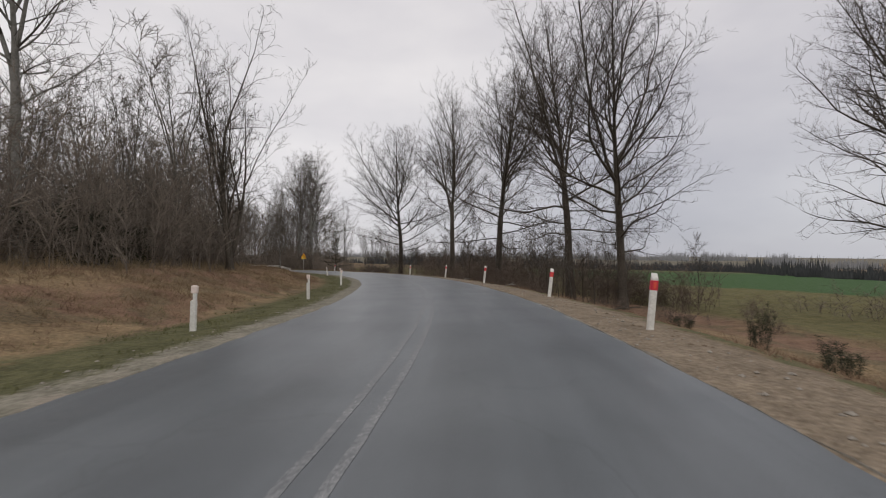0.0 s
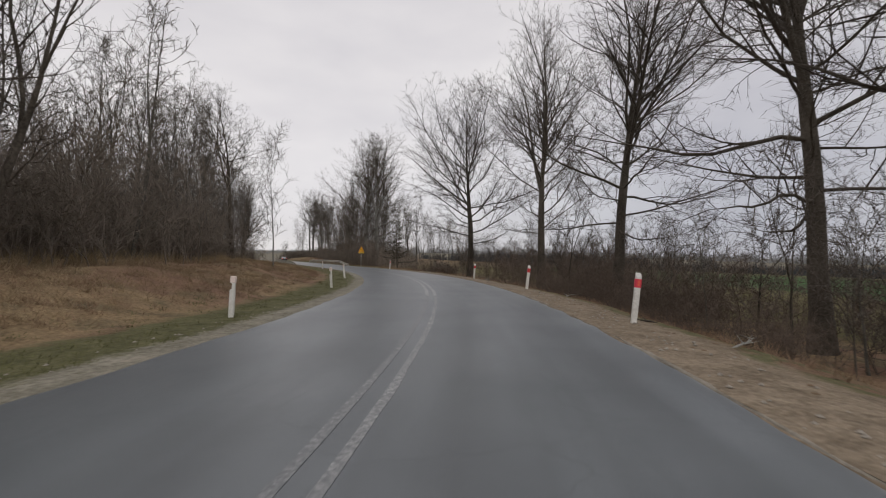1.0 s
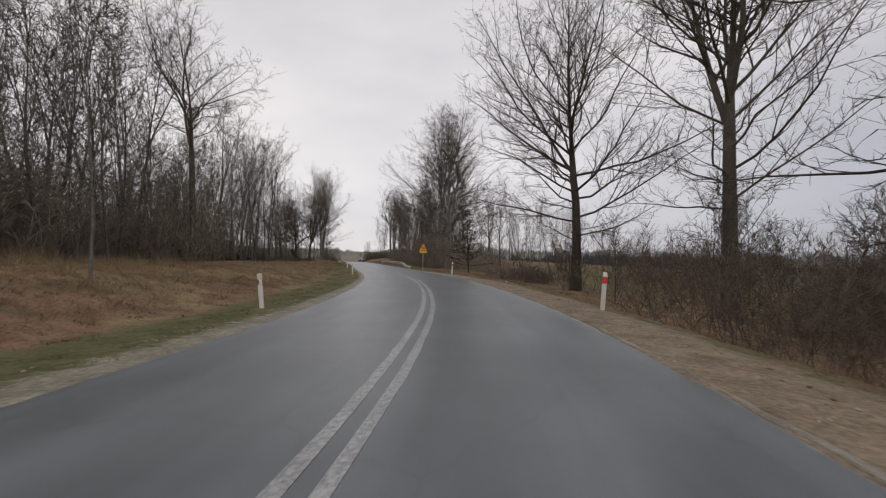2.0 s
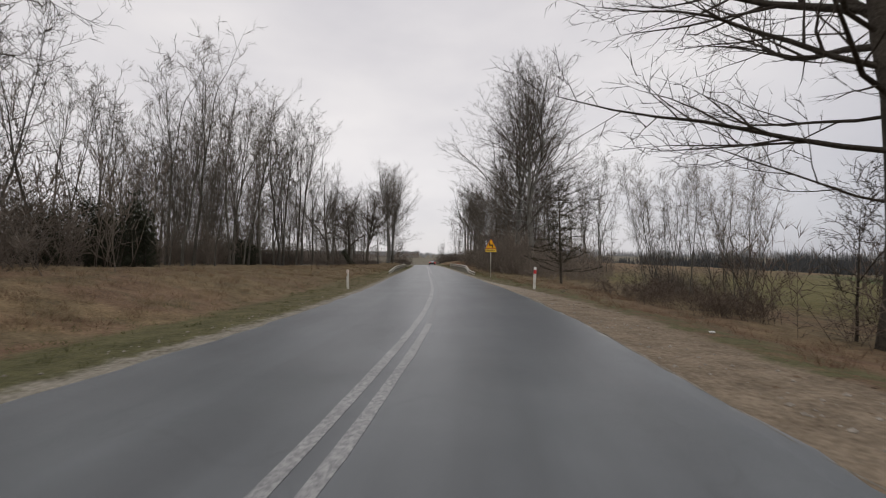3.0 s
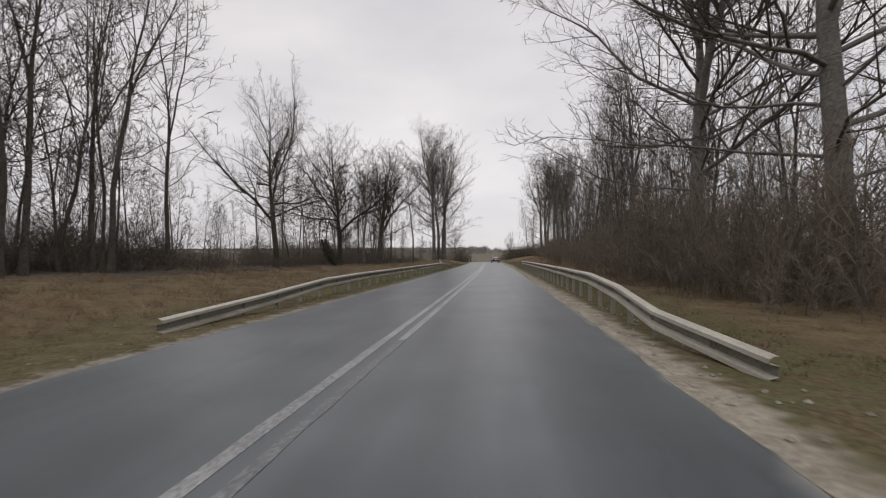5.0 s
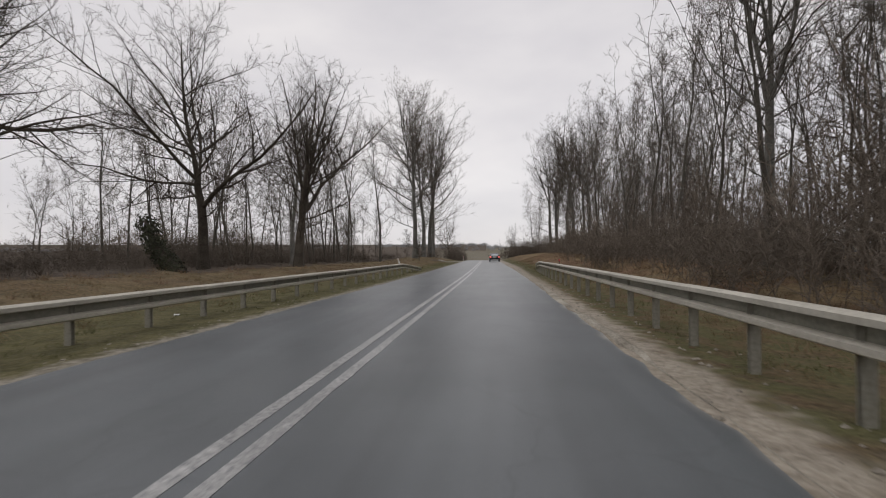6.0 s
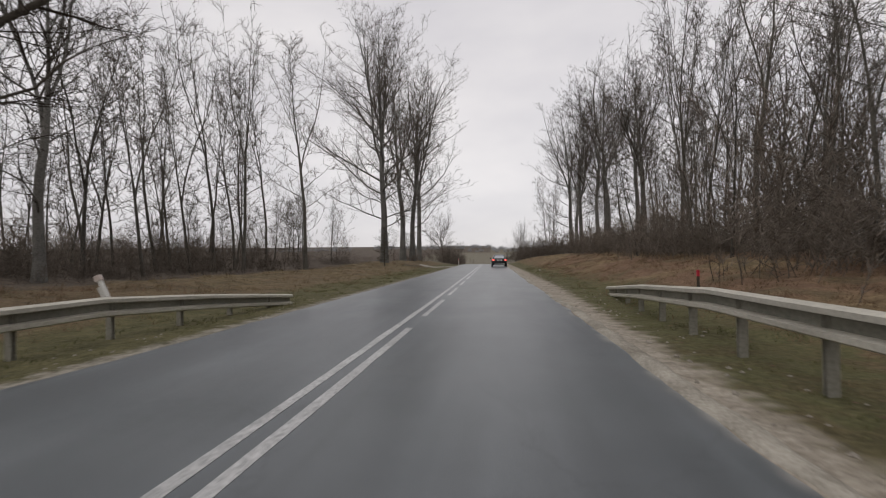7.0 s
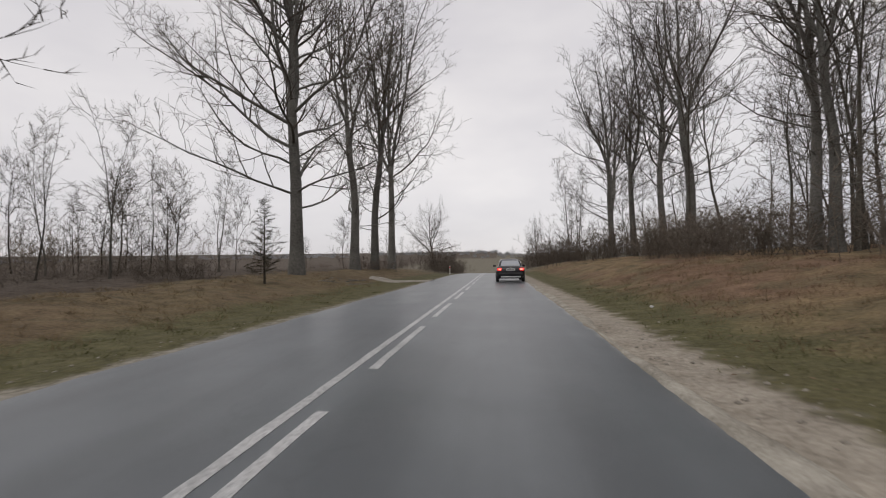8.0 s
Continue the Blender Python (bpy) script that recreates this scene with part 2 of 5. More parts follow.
# ---- the lie of the land: heights across the road, at some stations along it ----
ACROSS_L = [0.0, 3.3, 4.6, 5.8, 7.5, 10.0, 14.0, 22.0, 45.0, 150.0]
ACROSS_R = [0.0, 3.3, 4.4, 5.6, 8.0, 10.5, 14.0, 22.0, 45.0, 150.0]
STATIONS = [-20, 45, 62, 85, 112, 136, 160, 195]
LEFT_Z = [
    (0, -0.02, -0.04, -0.06, 0.42, 1.05, 1.50, 1.7, 1.8, 1.8),
    (0, -0.02, -0.04, -0.08, 0.32, 0.82, 1.00, 1.0, 1.0, 1.0),
    (0, -0.02, -0.05, -0.10, 0.25, 0.70, 0.90, 0.9, 0.7, 0.5),
    (0, -0.02, -0.05, -0.10, 0.15, 0.50, 0.70, 0.7, 0.5, 0.5),
    (0, -0.02, -0.05, -0.10, 0.10, 0.40, 0.55, 0.6, 1.0, 1.3),
    (0, -0.02, -0.05, -0.10, 0.16, 0.38, 0.42, 0.48, 0.8, 1.3),
    (0, -0.02, -0.06, -0.15, 0.04, 0.27, 0.32, 0.40, 0.7, 1.2),
    (0, -0.02, -0.06, -0.10, 0.20, 0.60, 0.72, 0.8, 1.0, 1.5),
]
RIGHT_Z = [
    (0, -0.02, -0.04, -0.22, -1.10, -1.75, -2.10, -2.4, -2.6, -3.0),
    (0, -0.02, -0.03, -0.20, -0.95, -1.45, -1.75, -2.0, -2.4, -3.0),
    (0, -0.02, -0.03, -0.10, -0.45, -0.75, -1.00, -1.3, -1.8, -2.5),
    (0, -0.02, -0.03, -0.08, -0.25, -0.40, -0.50, -0.8, -1.2, -1.5),
    (0, -0.02, -0.04, -0.10, -0.20, -0.15, -0.10, 0.0, 0.0, 0.5),
    (0, -0.02, -0.04, -0.02, 0.30, 0.55, 0.70, 0.9, 0.8, -0.5),
    (0, -0.02, 0.02, 0.15, 0.75, 1.15, 1.20, 1.4, 1.2, -0.5),
    (0, -0.02, 0.02, 0.20, 0.90, 1.30, 1.60, 2.0, 1.6, -1.0),
]


def road_z(s):
    """The road is level, then dips over a crest."""
    s = np.asarray(s, float)
    return -0.0022 * np.clip(s - 203, 0, 130) ** 1.6


def land_z(x, y, rough=True):
    s, lat = road_sl(x, y)
    st = np.clip(s, STATIONS[0], STATIONS[-1])
    z = np.zeros(len(s))
    for across, rows, side in ((ACROSS_L, LEFT_Z, lat < 0), (ACROSS_R, RIGHT_Z, lat >= 0)):
        table = np.array([np.interp(np.minimum(np.abs(lat), across[-1]), across, row) for row in rows])
        k = np.clip(np.searchsorted(STATIONS, st) - 1, 0, len(STATIONS) - 2)
        u = (st - np.array(STATIONS)[k]) / (np.array(STATIONS)[k + 1] - np.array(STATIONS)[k])
        u = u * u * (3 - 2 * u)
        r = np.arange(len(s))
        z = np.where(side, table[k, r] * (1 - u) + table[k + 1, r] * u, z)
    if rough:
        away = np.clip((np.abs(lat) - 4.2) / 4.0, 0, 1)
        z = z + away * (0.06 * np.sin(1.7 * x + 2.1 * np.sin(0.8 * y)) * np.sin(1.9 * y + 1.1 * np.sin(1.2 * x)) + 0.10 * np.sin(0.9 * x + 1.3 * np.sin(0.5 * y)) * np.sin(0.7 * y + 0.8) + 0.05 * np.sin(2.3 * x + 0.4) * np.sin(2.7 * y + 1.9))
    z = z - 0.03 * np.clip(lat - 45, 0, 450) * np.clip((300 - s) / 80, 0, 1)
    z = z + 0.028 * np.clip(s - 350, 0, 500) * (s > 350)
    return z + road_z(s) * np.clip(1 - np.maximum(np.abs(lat) - 30, 0) / 60, 0, 1)


def land_at(x, y):
    return float(land_z(np.array([x]), np.array([y]))[0])


def axis_lines(lo, hi, step, far):
    near = np.arange(lo, hi + 1e-6, step)
    out, d, a, b = [], step, near[0], near[-1]
    low, high = [], []
    while b < far or a > -far:
        d *= 1.28
        a, b = a - d, b + d
        low.append(a)
        high.append(b)
    return np.array(low[::-1] + list(near) + high)


def build_ground():
    gx, gy = axis_lines(-42, 34, 0.62, 2200), axis_lines(-176, 96, 0.72, 2200)
    xx, yy = np.meshgrid(gx, gy)
    x, y = xx.ravel(), yy.ravel()
    z = land_z(x, y)
    s, lat = road_sl(x, y)
    z = np.where((lat > -2.5) & (lat < 2.6), z - 0.06, z)
    far = np.hypot(x, y)
    z = z + np.clip(far - 350, 0, None) * 0.008 * np.clip((60 - lat) / 60, 0.15, 1)
    w = len(gx)
    idx = np.arange(len(x)).reshape(len(gy), w)
    faces = np.stack([idx[:-1, :-1], idx[:-1, 1:], idx[1:, 1:], idx[1:, :-1]], -1).reshape(-1, 4)
    me = mesh_from("ground", np.stack([x, y, z], 1), faces.tolist(), None, True)
    for name, values in (("across", lat), ("along", s)):
        me.attributes.new(name, "FLOAT", "POINT").data.foreach_set("value", values.astype(np.float32))
    me.materials.append(ground_material())
    return tagged(new("ground", me), "rough verge of dry brown grass and earth", "ground", kind="structure")


def ground_material():
    m = bpy.data.materials.new("verge_and_fields")
    m.use_nodes = True
    n, l = m.node_tree.nodes, m.node_tree.links
    b = n["Principled BSDF"]
    b.inputs["Roughness"].default_value = 0.95
    b.inputs["Specular IOR Level"].default_value = 0.15
    tc = n.new("ShaderNodeTexCoord")
    lat = n.new("ShaderNodeAttribute")
    lat.attribute_name = "across"
    along = n.new("ShaderNodeAttribute")
    along.attribute_name = "along"

    def noise_node(scale, detail=4.0):
        t = n.new("ShaderNodeTexNoise")
        t.inputs["Scale"].default_value = scale
        t.inputs["Detail"].default_value = detail
        l.new(tc.outputs["Object"], t.inputs["Vector"])
        return t.outputs["Fac"]

    def ramp(value, a, b_):
        r = n.new("ShaderNodeValToRGB")
        r.color_ramp.elements[0].position, r.color_ramp.elements[1].position = 0.33, 0.67
        r.color_ramp.elements[0].color, r.color_ramp.elements[1].color = (*a, 1), (*b_, 1)
        l.new(value, r.inputs["Fac"])
        return r.outputs["Color"]

    def math_node(op, a, b_):
        t = n.new("ShaderNodeMath")
        t.operation = op
        for i, v in enumerate((a, b_)):
            if isinstance(v, (int, float)):
                t.inputs[i].default_value = v
            else:
                l.new(v, t.inputs[i])
        return t.outputs[0]

    def step(value, lo, hi):
        r = n.new("ShaderNodeMapRange")
        r.interpolation_type = "SMOOTHSTEP"
        r.inputs["From Min"].default_value, r.inputs["From Max"].default_value = lo, hi
        l.new(value, r.inputs["Value"])
        return r.outputs["Result"]

    def mix(f, a, b_):
        t = n.new("ShaderNodeMixRGB")
        l.new(f, t.inputs[0])
        l.new(a, t.inputs[1])
        l.new(b_, t.inputs[2])
        return t.outputs["Color"]

    big, mid, fine, patch = noise_node(0.22), noise_node(1.7), noise_node(14.0, 5.0), noise_node(0.75, 3.0)
    mid2 = n.new("ShaderNodeMixRGB")
    mid2.inputs[0].default_value = 0.55
    l.new(mid, mid2.inputs[1])
    l.new(fine, mid2.inputs[2])
    tex = mid2.outputs["Color"]
    wob = math_node("ADD", lat.outputs["Fac"], math_node("MULTIPLY", math_node("SUBTRACT", mid, 0.5), 1.5))
    straw = ramp(tex, (0.125, 0.088, 0.050), (0.33, 0.24, 0.138))
    russet = ramp(tex, (0.115, 0.070, 0.046), (0.285, 0.180, 0.120))
    brown = ramp(tex, (0.070, 0.057, 0.034), (0.205, 0.162, 0.095))
    right_bank = math_node("MULTIPLY", step(lat.outputs["Fac"], 3.0, 4.0), step(along.outputs["Fac"], 112.0, 136.0))
    dull = math_node("MULTIPLY", math_node("MULTIPLY", step(along.outputs["Fac"], 48.0, 82.0), 0.75), math_node("SUBTRACT", 1.0, math_node("MULTIPLY", right_bank, 0.8)))
    dry = mix(dull, mix(step(big, 0.42, 0.58), straw, russet), brown)
    dry = mix(math_node("MULTIPLY", step(patch, 0.50, 0.62), 0.75), dry, brown)
    green = ramp(tex, (0.055, 0.058, 0.026), (0.150, 0.140, 0.070))
    dirt = ramp(tex, (0.125, 0.096, 0.066), (0.32, 0.258, 0.187))
    field = ramp(tex, (0.036, 0.076, 0.026), (0.074, 0.132, 0.048))
    olive = ramp(tex, (0.085, 0.082, 0.035), (0.19, 0.165, 0.075))
    # grass strip beside the road, bare earth shoulder on the outer side
    left_green = math_node("MULTIPLY", step(math_node("ADD", wob, math_node("MULTIPLY", step(along.outputs["Fac"], 60.0, 100.0), 1.2)), -5.7, -5.0), math_node("SUBTRACT", 1.0, step(wob, -3.2, -2.7)))
    left_green = math_node("MULTIPLY", left_green, math_node("SUBTRACT", 1.0, math_node("SUBTRACT", math_node("MULTIPLY", step(along.outputs["Fac"], 55.0, 85.0), 0.6), math_node("MULTIPLY", step(along.outputs["Fac"], 98.0, 120.0), 0.42))))
    col = mix(left_green, dry, green)
    wob2 = math_node("ADD", lat.outputs["Fac"], math_node("MULTIPLY", math_node("SUBTRACT", noise_node(3.5), 0.5), 0.9))
    early = math_node("SUBTRACT", 1.0, step(along.outputs["Fac"], 40.0, 70.0))
    left_grit = math_node("MULTIPLY", step(math_node("ADD", wob2, math_node("MULTIPLY", early, 0.25)), -3.60, -3.20), math_node("SUBTRACT", 1.0, step(wob, 0.0, 0.5)))
    grit = ramp(tex, (0.16, 0.145, 0.115), (0.39, 0.36, 0.305))
    col = mix(math_node("MULTIPLY", left_grit, math_node("SUBTRACT", 1.0, math_node("MULTIPLY", early, 0.3))), col, grit)
    right_side = step(lat.outputs["Fac"], -0.5, 0.5)
    right_green = math_node("MULTIPLY", math_node("MULTIPLY", right_side, math_node("SUBTRACT", 1.0, math_node("MULTIPLY", step(along.outputs["Fac"], 146.0, 168.0), 0.6))), math_node("SUBTRACT", 1.0, step(wob, 6.0, 7.5)))
    late = step(along.outputs["Fac"], 64.0, 84.0)
    col = mix(math_node("MULTIPLY", right_green, step(mid, 0.35, 0.6)), col, green)
    late_green = math_node("MULTIPLY", math_node("SUBTRACT", 1.0, step(wob, 5.3, 6.1)), step(along.outputs["Fac"], 128.0, 146.0))
    col = mix(math_node("MULTIPLY", right_side, math_node("MULTIPLY", late_green, 0.85)), col, green)
    width = math_node("ADD", math_node("SUBTRACT", 5.1, math_node("MULTIPLY", late, 1.48)), math_node("ADD", math_node("MULTIPLY", step(along.outputs["Fac"], 140.0, 160.0), 0.3), math_node("MULTIPLY", step(along.outputs["Fac"], 84.0, 108.0), 0.3)))
    ragged = math_node("ADD", wob, math_node("MULTIPLY", late, math_node("SUBTRACT", wob2, wob)))
    edge = math_node("SUBTRACT", ragged, width)
    right_dirt = math_node("MULTIPLY", right_side, math_node("SUBTRACT", 1.0, step(edge, -0.22, 0.22)))
    col = mix(right_dirt, col, mix(math_node("MULTIPLY", late, 0.85), dirt, ramp(tex, (0.23, 0.20, 0.16), (0.49, 0.445, 0.375))))
    # meadow and sown field beyond the avenue
    low = math_node("SUBTRACT", 1.0, step(along.outputs["Fac"], 95.0, 115.0))
    col = mix(math_node("MULTIPLY", low, step(wob, 15.0, 19.0)), col, olive)
    col = mix(math_node("MULTIPLY", low, step(wob, 44.0, 50.0)), col, field)
    # dark fallow behind the verge where the wood ends
    fallow = ramp(tex, (0.058, 0.047, 0.037), (0.145, 0.118, 0.094))
    col = mix(math_node("MULTIPLY", step(along.outputs["Fac"], 98.0, 112.0), math_node("SUBTRACT", 1.0, step(wob, -13.6, -11.6))), col, fallow)
    # pale rough pasture on the rise beyond the crest
    pasture = ramp(tex, (0.120, 0.108, 0.080), (0.225, 0.205, 0.158))
    col = mix(math_node("MULTIPLY", step(along.outputs["Fac"], 205.0, 240.0), step(lat.outputs["Fac"], -60.0, -40.0)), col, pasture)
    l.new(col, b.inputs["Base Color"])
    bp = n.new("ShaderNodeBump")
    bp.inputs["Strength"].default_value = 0.8
    bp.inputs["Distance"].default_value = 0.06
    l.new(fine, bp.inputs["Height"])
    hummocks = n.new("ShaderNodeBump")
    hummocks.inputs["Strength"].default_value = 0.7
    hummocks.inputs["Distance"].default_value = 0.22
    l.new(noise_node(2.6, 3.0), hummocks.inputs["Height"])
    l.new(bp.outputs["Normal"], hummocks.inputs["Normal"])
    l.new(hummocks.outputs["Normal"], b.inputs["Normal"])
    return m


def asphalt_material():
    m = material("asphalt", (0.069, 0.079, 0.085), (0.130, 0.143, 0.151), 0.55, 0.36, 0.45, 120.0, spec=0.5, fine_mix=0.35, distance=0.004)
    n, l = m.node_tree.nodes, m.node_tree.links
    b = n["Principled BSDF"]
    lat = n.new("ShaderNodeAttribute")
    lat.attribute_name = "across"
    wave = n.new("ShaderNodeMath")
    wave.operation = "MULTIPLY"
    wave.inputs[1].default_value = 3.9
    l.new(lat.outputs["Fac"], wave.inputs[0])
    cosine = n.new("ShaderNodeMath")
    cosine.operation = "COSINE"
    l.new(wave.outputs[0], cosine.inputs[0])
    rng = n.new("ShaderNodeMapRange")
    rng.inputs["From Min"].default_value = -1.0
    rng.inputs["To Min"].default_value = 0.92
    rng.inputs["To Max"].default_value = 1.08
    l.new(cosine.outputs[0], rng.inputs["Value"])
    along = n.new("ShaderNodeAttribute")
    along.attribute_name = "along"
    flow = n.new("ShaderNodeCombineXYZ")
    slow = n.new("ShaderNodeMath")
    slow.operation = "MULTIPLY"
    slow.inputs[1].default_value = 0.05
    l.new(along.outputs["Fac"], slow.inputs[0])
    l.new(lat.outputs["Fac"], flow.inputs["X"])
    l.new(slow.outputs[0], flow.inputs["Y"])
    streak = n.new("ShaderNodeTexNoise")
    streak.inputs["Scale"].default_value = 3.0
    streak.inputs["Detail"].default_value = 5.0
    l.new(flow.outputs["Vector"], streak.inputs["Vector"])
    streak_rng = n.new("ShaderNodeMapRange")
    streak_rng.inputs["From Min"].default_value, streak_rng.inputs["From Max"].default_value = 0.3, 0.7
    streak_rng.inputs["To Min"].default_value, streak_rng.inputs["To Max"].default_value = 0.86, 1.12
    l.new(streak.outputs["Fac"], streak_rng.inputs["Value"])
    # cracks: thin dark lines along the borders of large cells
    tc = n.new("ShaderNodeTexCoord")
    warp = n.new("ShaderNodeTexNoise")
    warp.inputs["Scale"].default_value = 1.3
    l.new(tc.outputs["Object"], warp.inputs["Vector"])
    shift = n.new("ShaderNodeMixRGB")
    shift.blend_type = "ADD"
    shift.inputs[0].default_value = 0.9
    l.new(tc.outputs["Object"], shift.inputs[1])
    l.new(warp.outputs["Color"], shift.inputs[2])
    cells = n.new("ShaderNodeTexVoronoi")
    cells.feature = "DISTANCE_TO_EDGE"
    cells.inputs["Scale"].default_value = 0.42
    l.new(shift.outputs["Color"], cells.inputs["Vector"])
    crack = n.new("ShaderNodeMapRange")
    crack.inputs["From Max"].default_value = 0.012
    crack.inputs["To Min"].default_value, crack.inputs["To Max"].default_value = 0.86, 1.0
    l.new(cells.outputs["Distance"], crack.inputs["Value"])
    both = n.new("ShaderNodeMath")
    both.operation = "MULTIPLY"
    l.new(rng.outputs["Result"], both.inputs[0])
    l.new(streak_rng.outputs["Result"], both.inputs[1])
    all3 = n.new("ShaderNodeMath")
    all3.operation = "MULTIPLY"
    l.new(both.outputs[0], all3.inputs[0])
    l.new(crack.outputs["Result"], all3.inputs[1])
    hsv = n.new("ShaderNodeHueSaturation")
    old = b.inputs["Base Color"].links[0].from_socket
    l.new(old, hsv.inputs["Color"])
    l.new(all3.outputs[0], hsv.inputs["Value"])
    # dust and crumbled edge along both sides
    size = n.new("ShaderNodeMath")
    size.operation = "ABSOLUTE"
    l.new(lat.outputs["Fac"], size.inputs[0])
    ragged = n.new("ShaderNodeMath")
    ragged.operation = "MULTIPLY_ADD"
    ragged.inputs[1].default_value = 0.55
    l.new(warp.outputs["Fac"], ragged.inputs[0])
    l.new(size.outputs[0], ragged.inputs[2])
    dusty = n.new("ShaderNodeMapRange")
    dusty.interpolation_type = "SMOOTHSTEP"
    dusty.inputs["From Min"].default_value, dusty.inputs["From Max"].default_value = 3.50, 3.76
    dusty.inputs["To Max"].default_value = 0.85
    l.new(ragged.outputs[0], dusty.inputs["Value"])
    dust = n.new("ShaderNodeMixRGB")
    dust.inputs[2].default_value = (0.43, 0.40, 0.355, 1)
    l.new(dusty.outputs["Result"], dust.inputs[0])
    l.new(hsv.outputs["Color"], dust.inputs[1])
    l.new(dust.outputs["Color"], b.inputs["Base Color"])
    return m


def ribbon(name, s0, s1, lats, zs, mat, step=1.0, wobble=0.0, seed=3, thick=0.0, parent=None):
    """A strip along the road through the given offsets and heights; thick lets its two sides down."""
    rnd = random.Random(seed)
    ss = np.arange(s0, s1 + 1e-6, step)
    if thick:
        lats = [lats[0]] + list(lats) + [lats[-1]]
        zs = [zs[0] - thick] + list(zs) + [zs[-1] - thick]
    verts, faces, k, across, along_ = [], [], len(lats), [], []
    for s in ss:
        wl_, wr_ = rnd.uniform(-wobble, wobble), rnd.uniform(-wobble, wobble)
        for j, (a, z) in enumerate(zip(lats, zs)):
            a = a + (wl_ if j < k / 2 else wr_) * (abs(a) > 0.5 * max(abs(lats[0]), abs(lats[-1])))
            a += max(0.0, min(1.0, (s - 40) / 50)) * (0.06 if a > 2 else -0.12 if a < -2 else 0) + (0.2 if a < -2 else 0)
            x, y = road_xy(s, a)
            verts.append((float(x), float(y), float(road_z(s)) + z))
            across.append(a)
            along_.append(s)
    for i in range(len(ss) - 1):
        for j in range(k - 1):
            faces.append((i * k + j, i * k + j + 1, (i + 1) * k + j + 1, (i + 1) * k + j))
    me = mesh_from(name, verts, faces, mat)
    me.attributes.new("across", "FLOAT", "POINT").data.foreach_set("value", np.array(across, np.float32))
    me.attributes.new("along", "FLOAT", "POINT").data.foreach_set("value", np.array(along_, np.float32))
    return piece(name, me, parent)


def worn_paint(name, lost, grey):
    """Road paint that has flaked off to the asphalt in patches; lost: how much is gone."""
    m = material(name, (0.27 * grey, 0.27 * grey, 0.265 * grey), (0.60 * grey, 0.60 * grey, 0.59 * grey), 1.1, 0.42, 0.2, 22.0, spec=0.5)
    n, l = m.node_tree.nodes, m.node_tree.links
    b = n["Principled BSDF"]
    tc = n.new("ShaderNodeTexCoord")
    flake = n.new("ShaderNodeTexNoise")
    flake.inputs["Scale"].default_value = 32.0
    flake.inputs["Detail"].default_value = 7.0
    flake.inputs["Roughness"].default_value = 0.7
    rng = n.new("ShaderNodeMapRange")
    rng.interpolation_type = "SMOOTHSTEP"
    rng.inputs["From Min"].default_value, rng.inputs["From Max"].default_value = lost - 0.20, lost + 0.20
    mix = n.new("ShaderNodeMixRGB")
    mix.inputs[1].default_value = (0.104, 0.112, 0.118, 1)
    old = b.inputs["Base Color"].links[0].from_socket
    l.new(tc.outputs["Object"], flake.inputs["Vector"])
    l.new(flake.outputs["Fac"], rng.inputs["Value"])
    l.new(rng.outputs["Result"], mix.inputs[0])
    l.new(old, mix.inputs[2])
    l.new(mix.outputs["Color"], b.inputs["Base Color"])
    return m


def build_road():
    lats = [-3.22, -3.0, -2.2, -1.2, 0.0, 1.2, 2.2, 3.05, 3.27]
    zs = [-0.015, -0.004, 0.004, 0.008, 0.01, 0.008, 0.004, -0.004, -0.015]
    road = ribbon("road", -32, 345, lats, zs, asphalt_material(), 0.5, 0.05, 5, 0.10)
    tagged(road, "worn grey asphalt country road with ragged edges", "road", kind="structure")

    def band(name, s0, s1, a, w, label, seed, mat):
        ob = ribbon(name, s0, s1, [a - w / 2, a, a + w / 2], [0.014 - 0.002 * abs(a - w / 2), 0.014 - 0.002 * abs(a), 0.014 - 0.002 * abs(a + w / 2)], mat, 0.5, 0.010, seed, 0.008, road)
        return tagged(ob, label)

    faint, worn, clear = worn_paint("faint_paint", 0.585, 0.75), worn_paint("worn_paint", 0.475, 0.85), worn_paint("clear_paint", 0.39, 1.15)
    fair, thin_paint = worn_paint("fair_paint", 0.44, 0.95), worn_paint("thin_paint", 0.53, 0.8)
    for a, seed in ((-0.13, 11), (0.13, 12)):
        band("centre_line", -10, 18, a, 0.08, "almost gone white centre line", seed, faint)
        band("centre_line", 18, 32, a, 0.09, "thin worn white centre line", seed + 10, faint if a < 0 else thin_paint)
        band("centre_line", 32, 62, a, 0.12, "worn white solid centre line", seed + 20, worn)
        band("centre_line", 62, 98, a, 0.13 if a < 0 else 0.10, "worn white solid centre line", seed + 30, worn if a < 0 else faint)
        band("centre_line", 98, 126, a, 0.12, "greyish white solid centre line", seed + 50, fair)
        band("centre_line", 126, 144.2 if a > 0 else 260, a, 0.11, "white solid centre line", seed + 40, clear)
    s = 145.56
    while s < 250:
        band("dashed_line", s, s + 3.7, 0.13, 0.11, "white dash beside the centre line", int(s), clear)
        s += 5.0
    return road


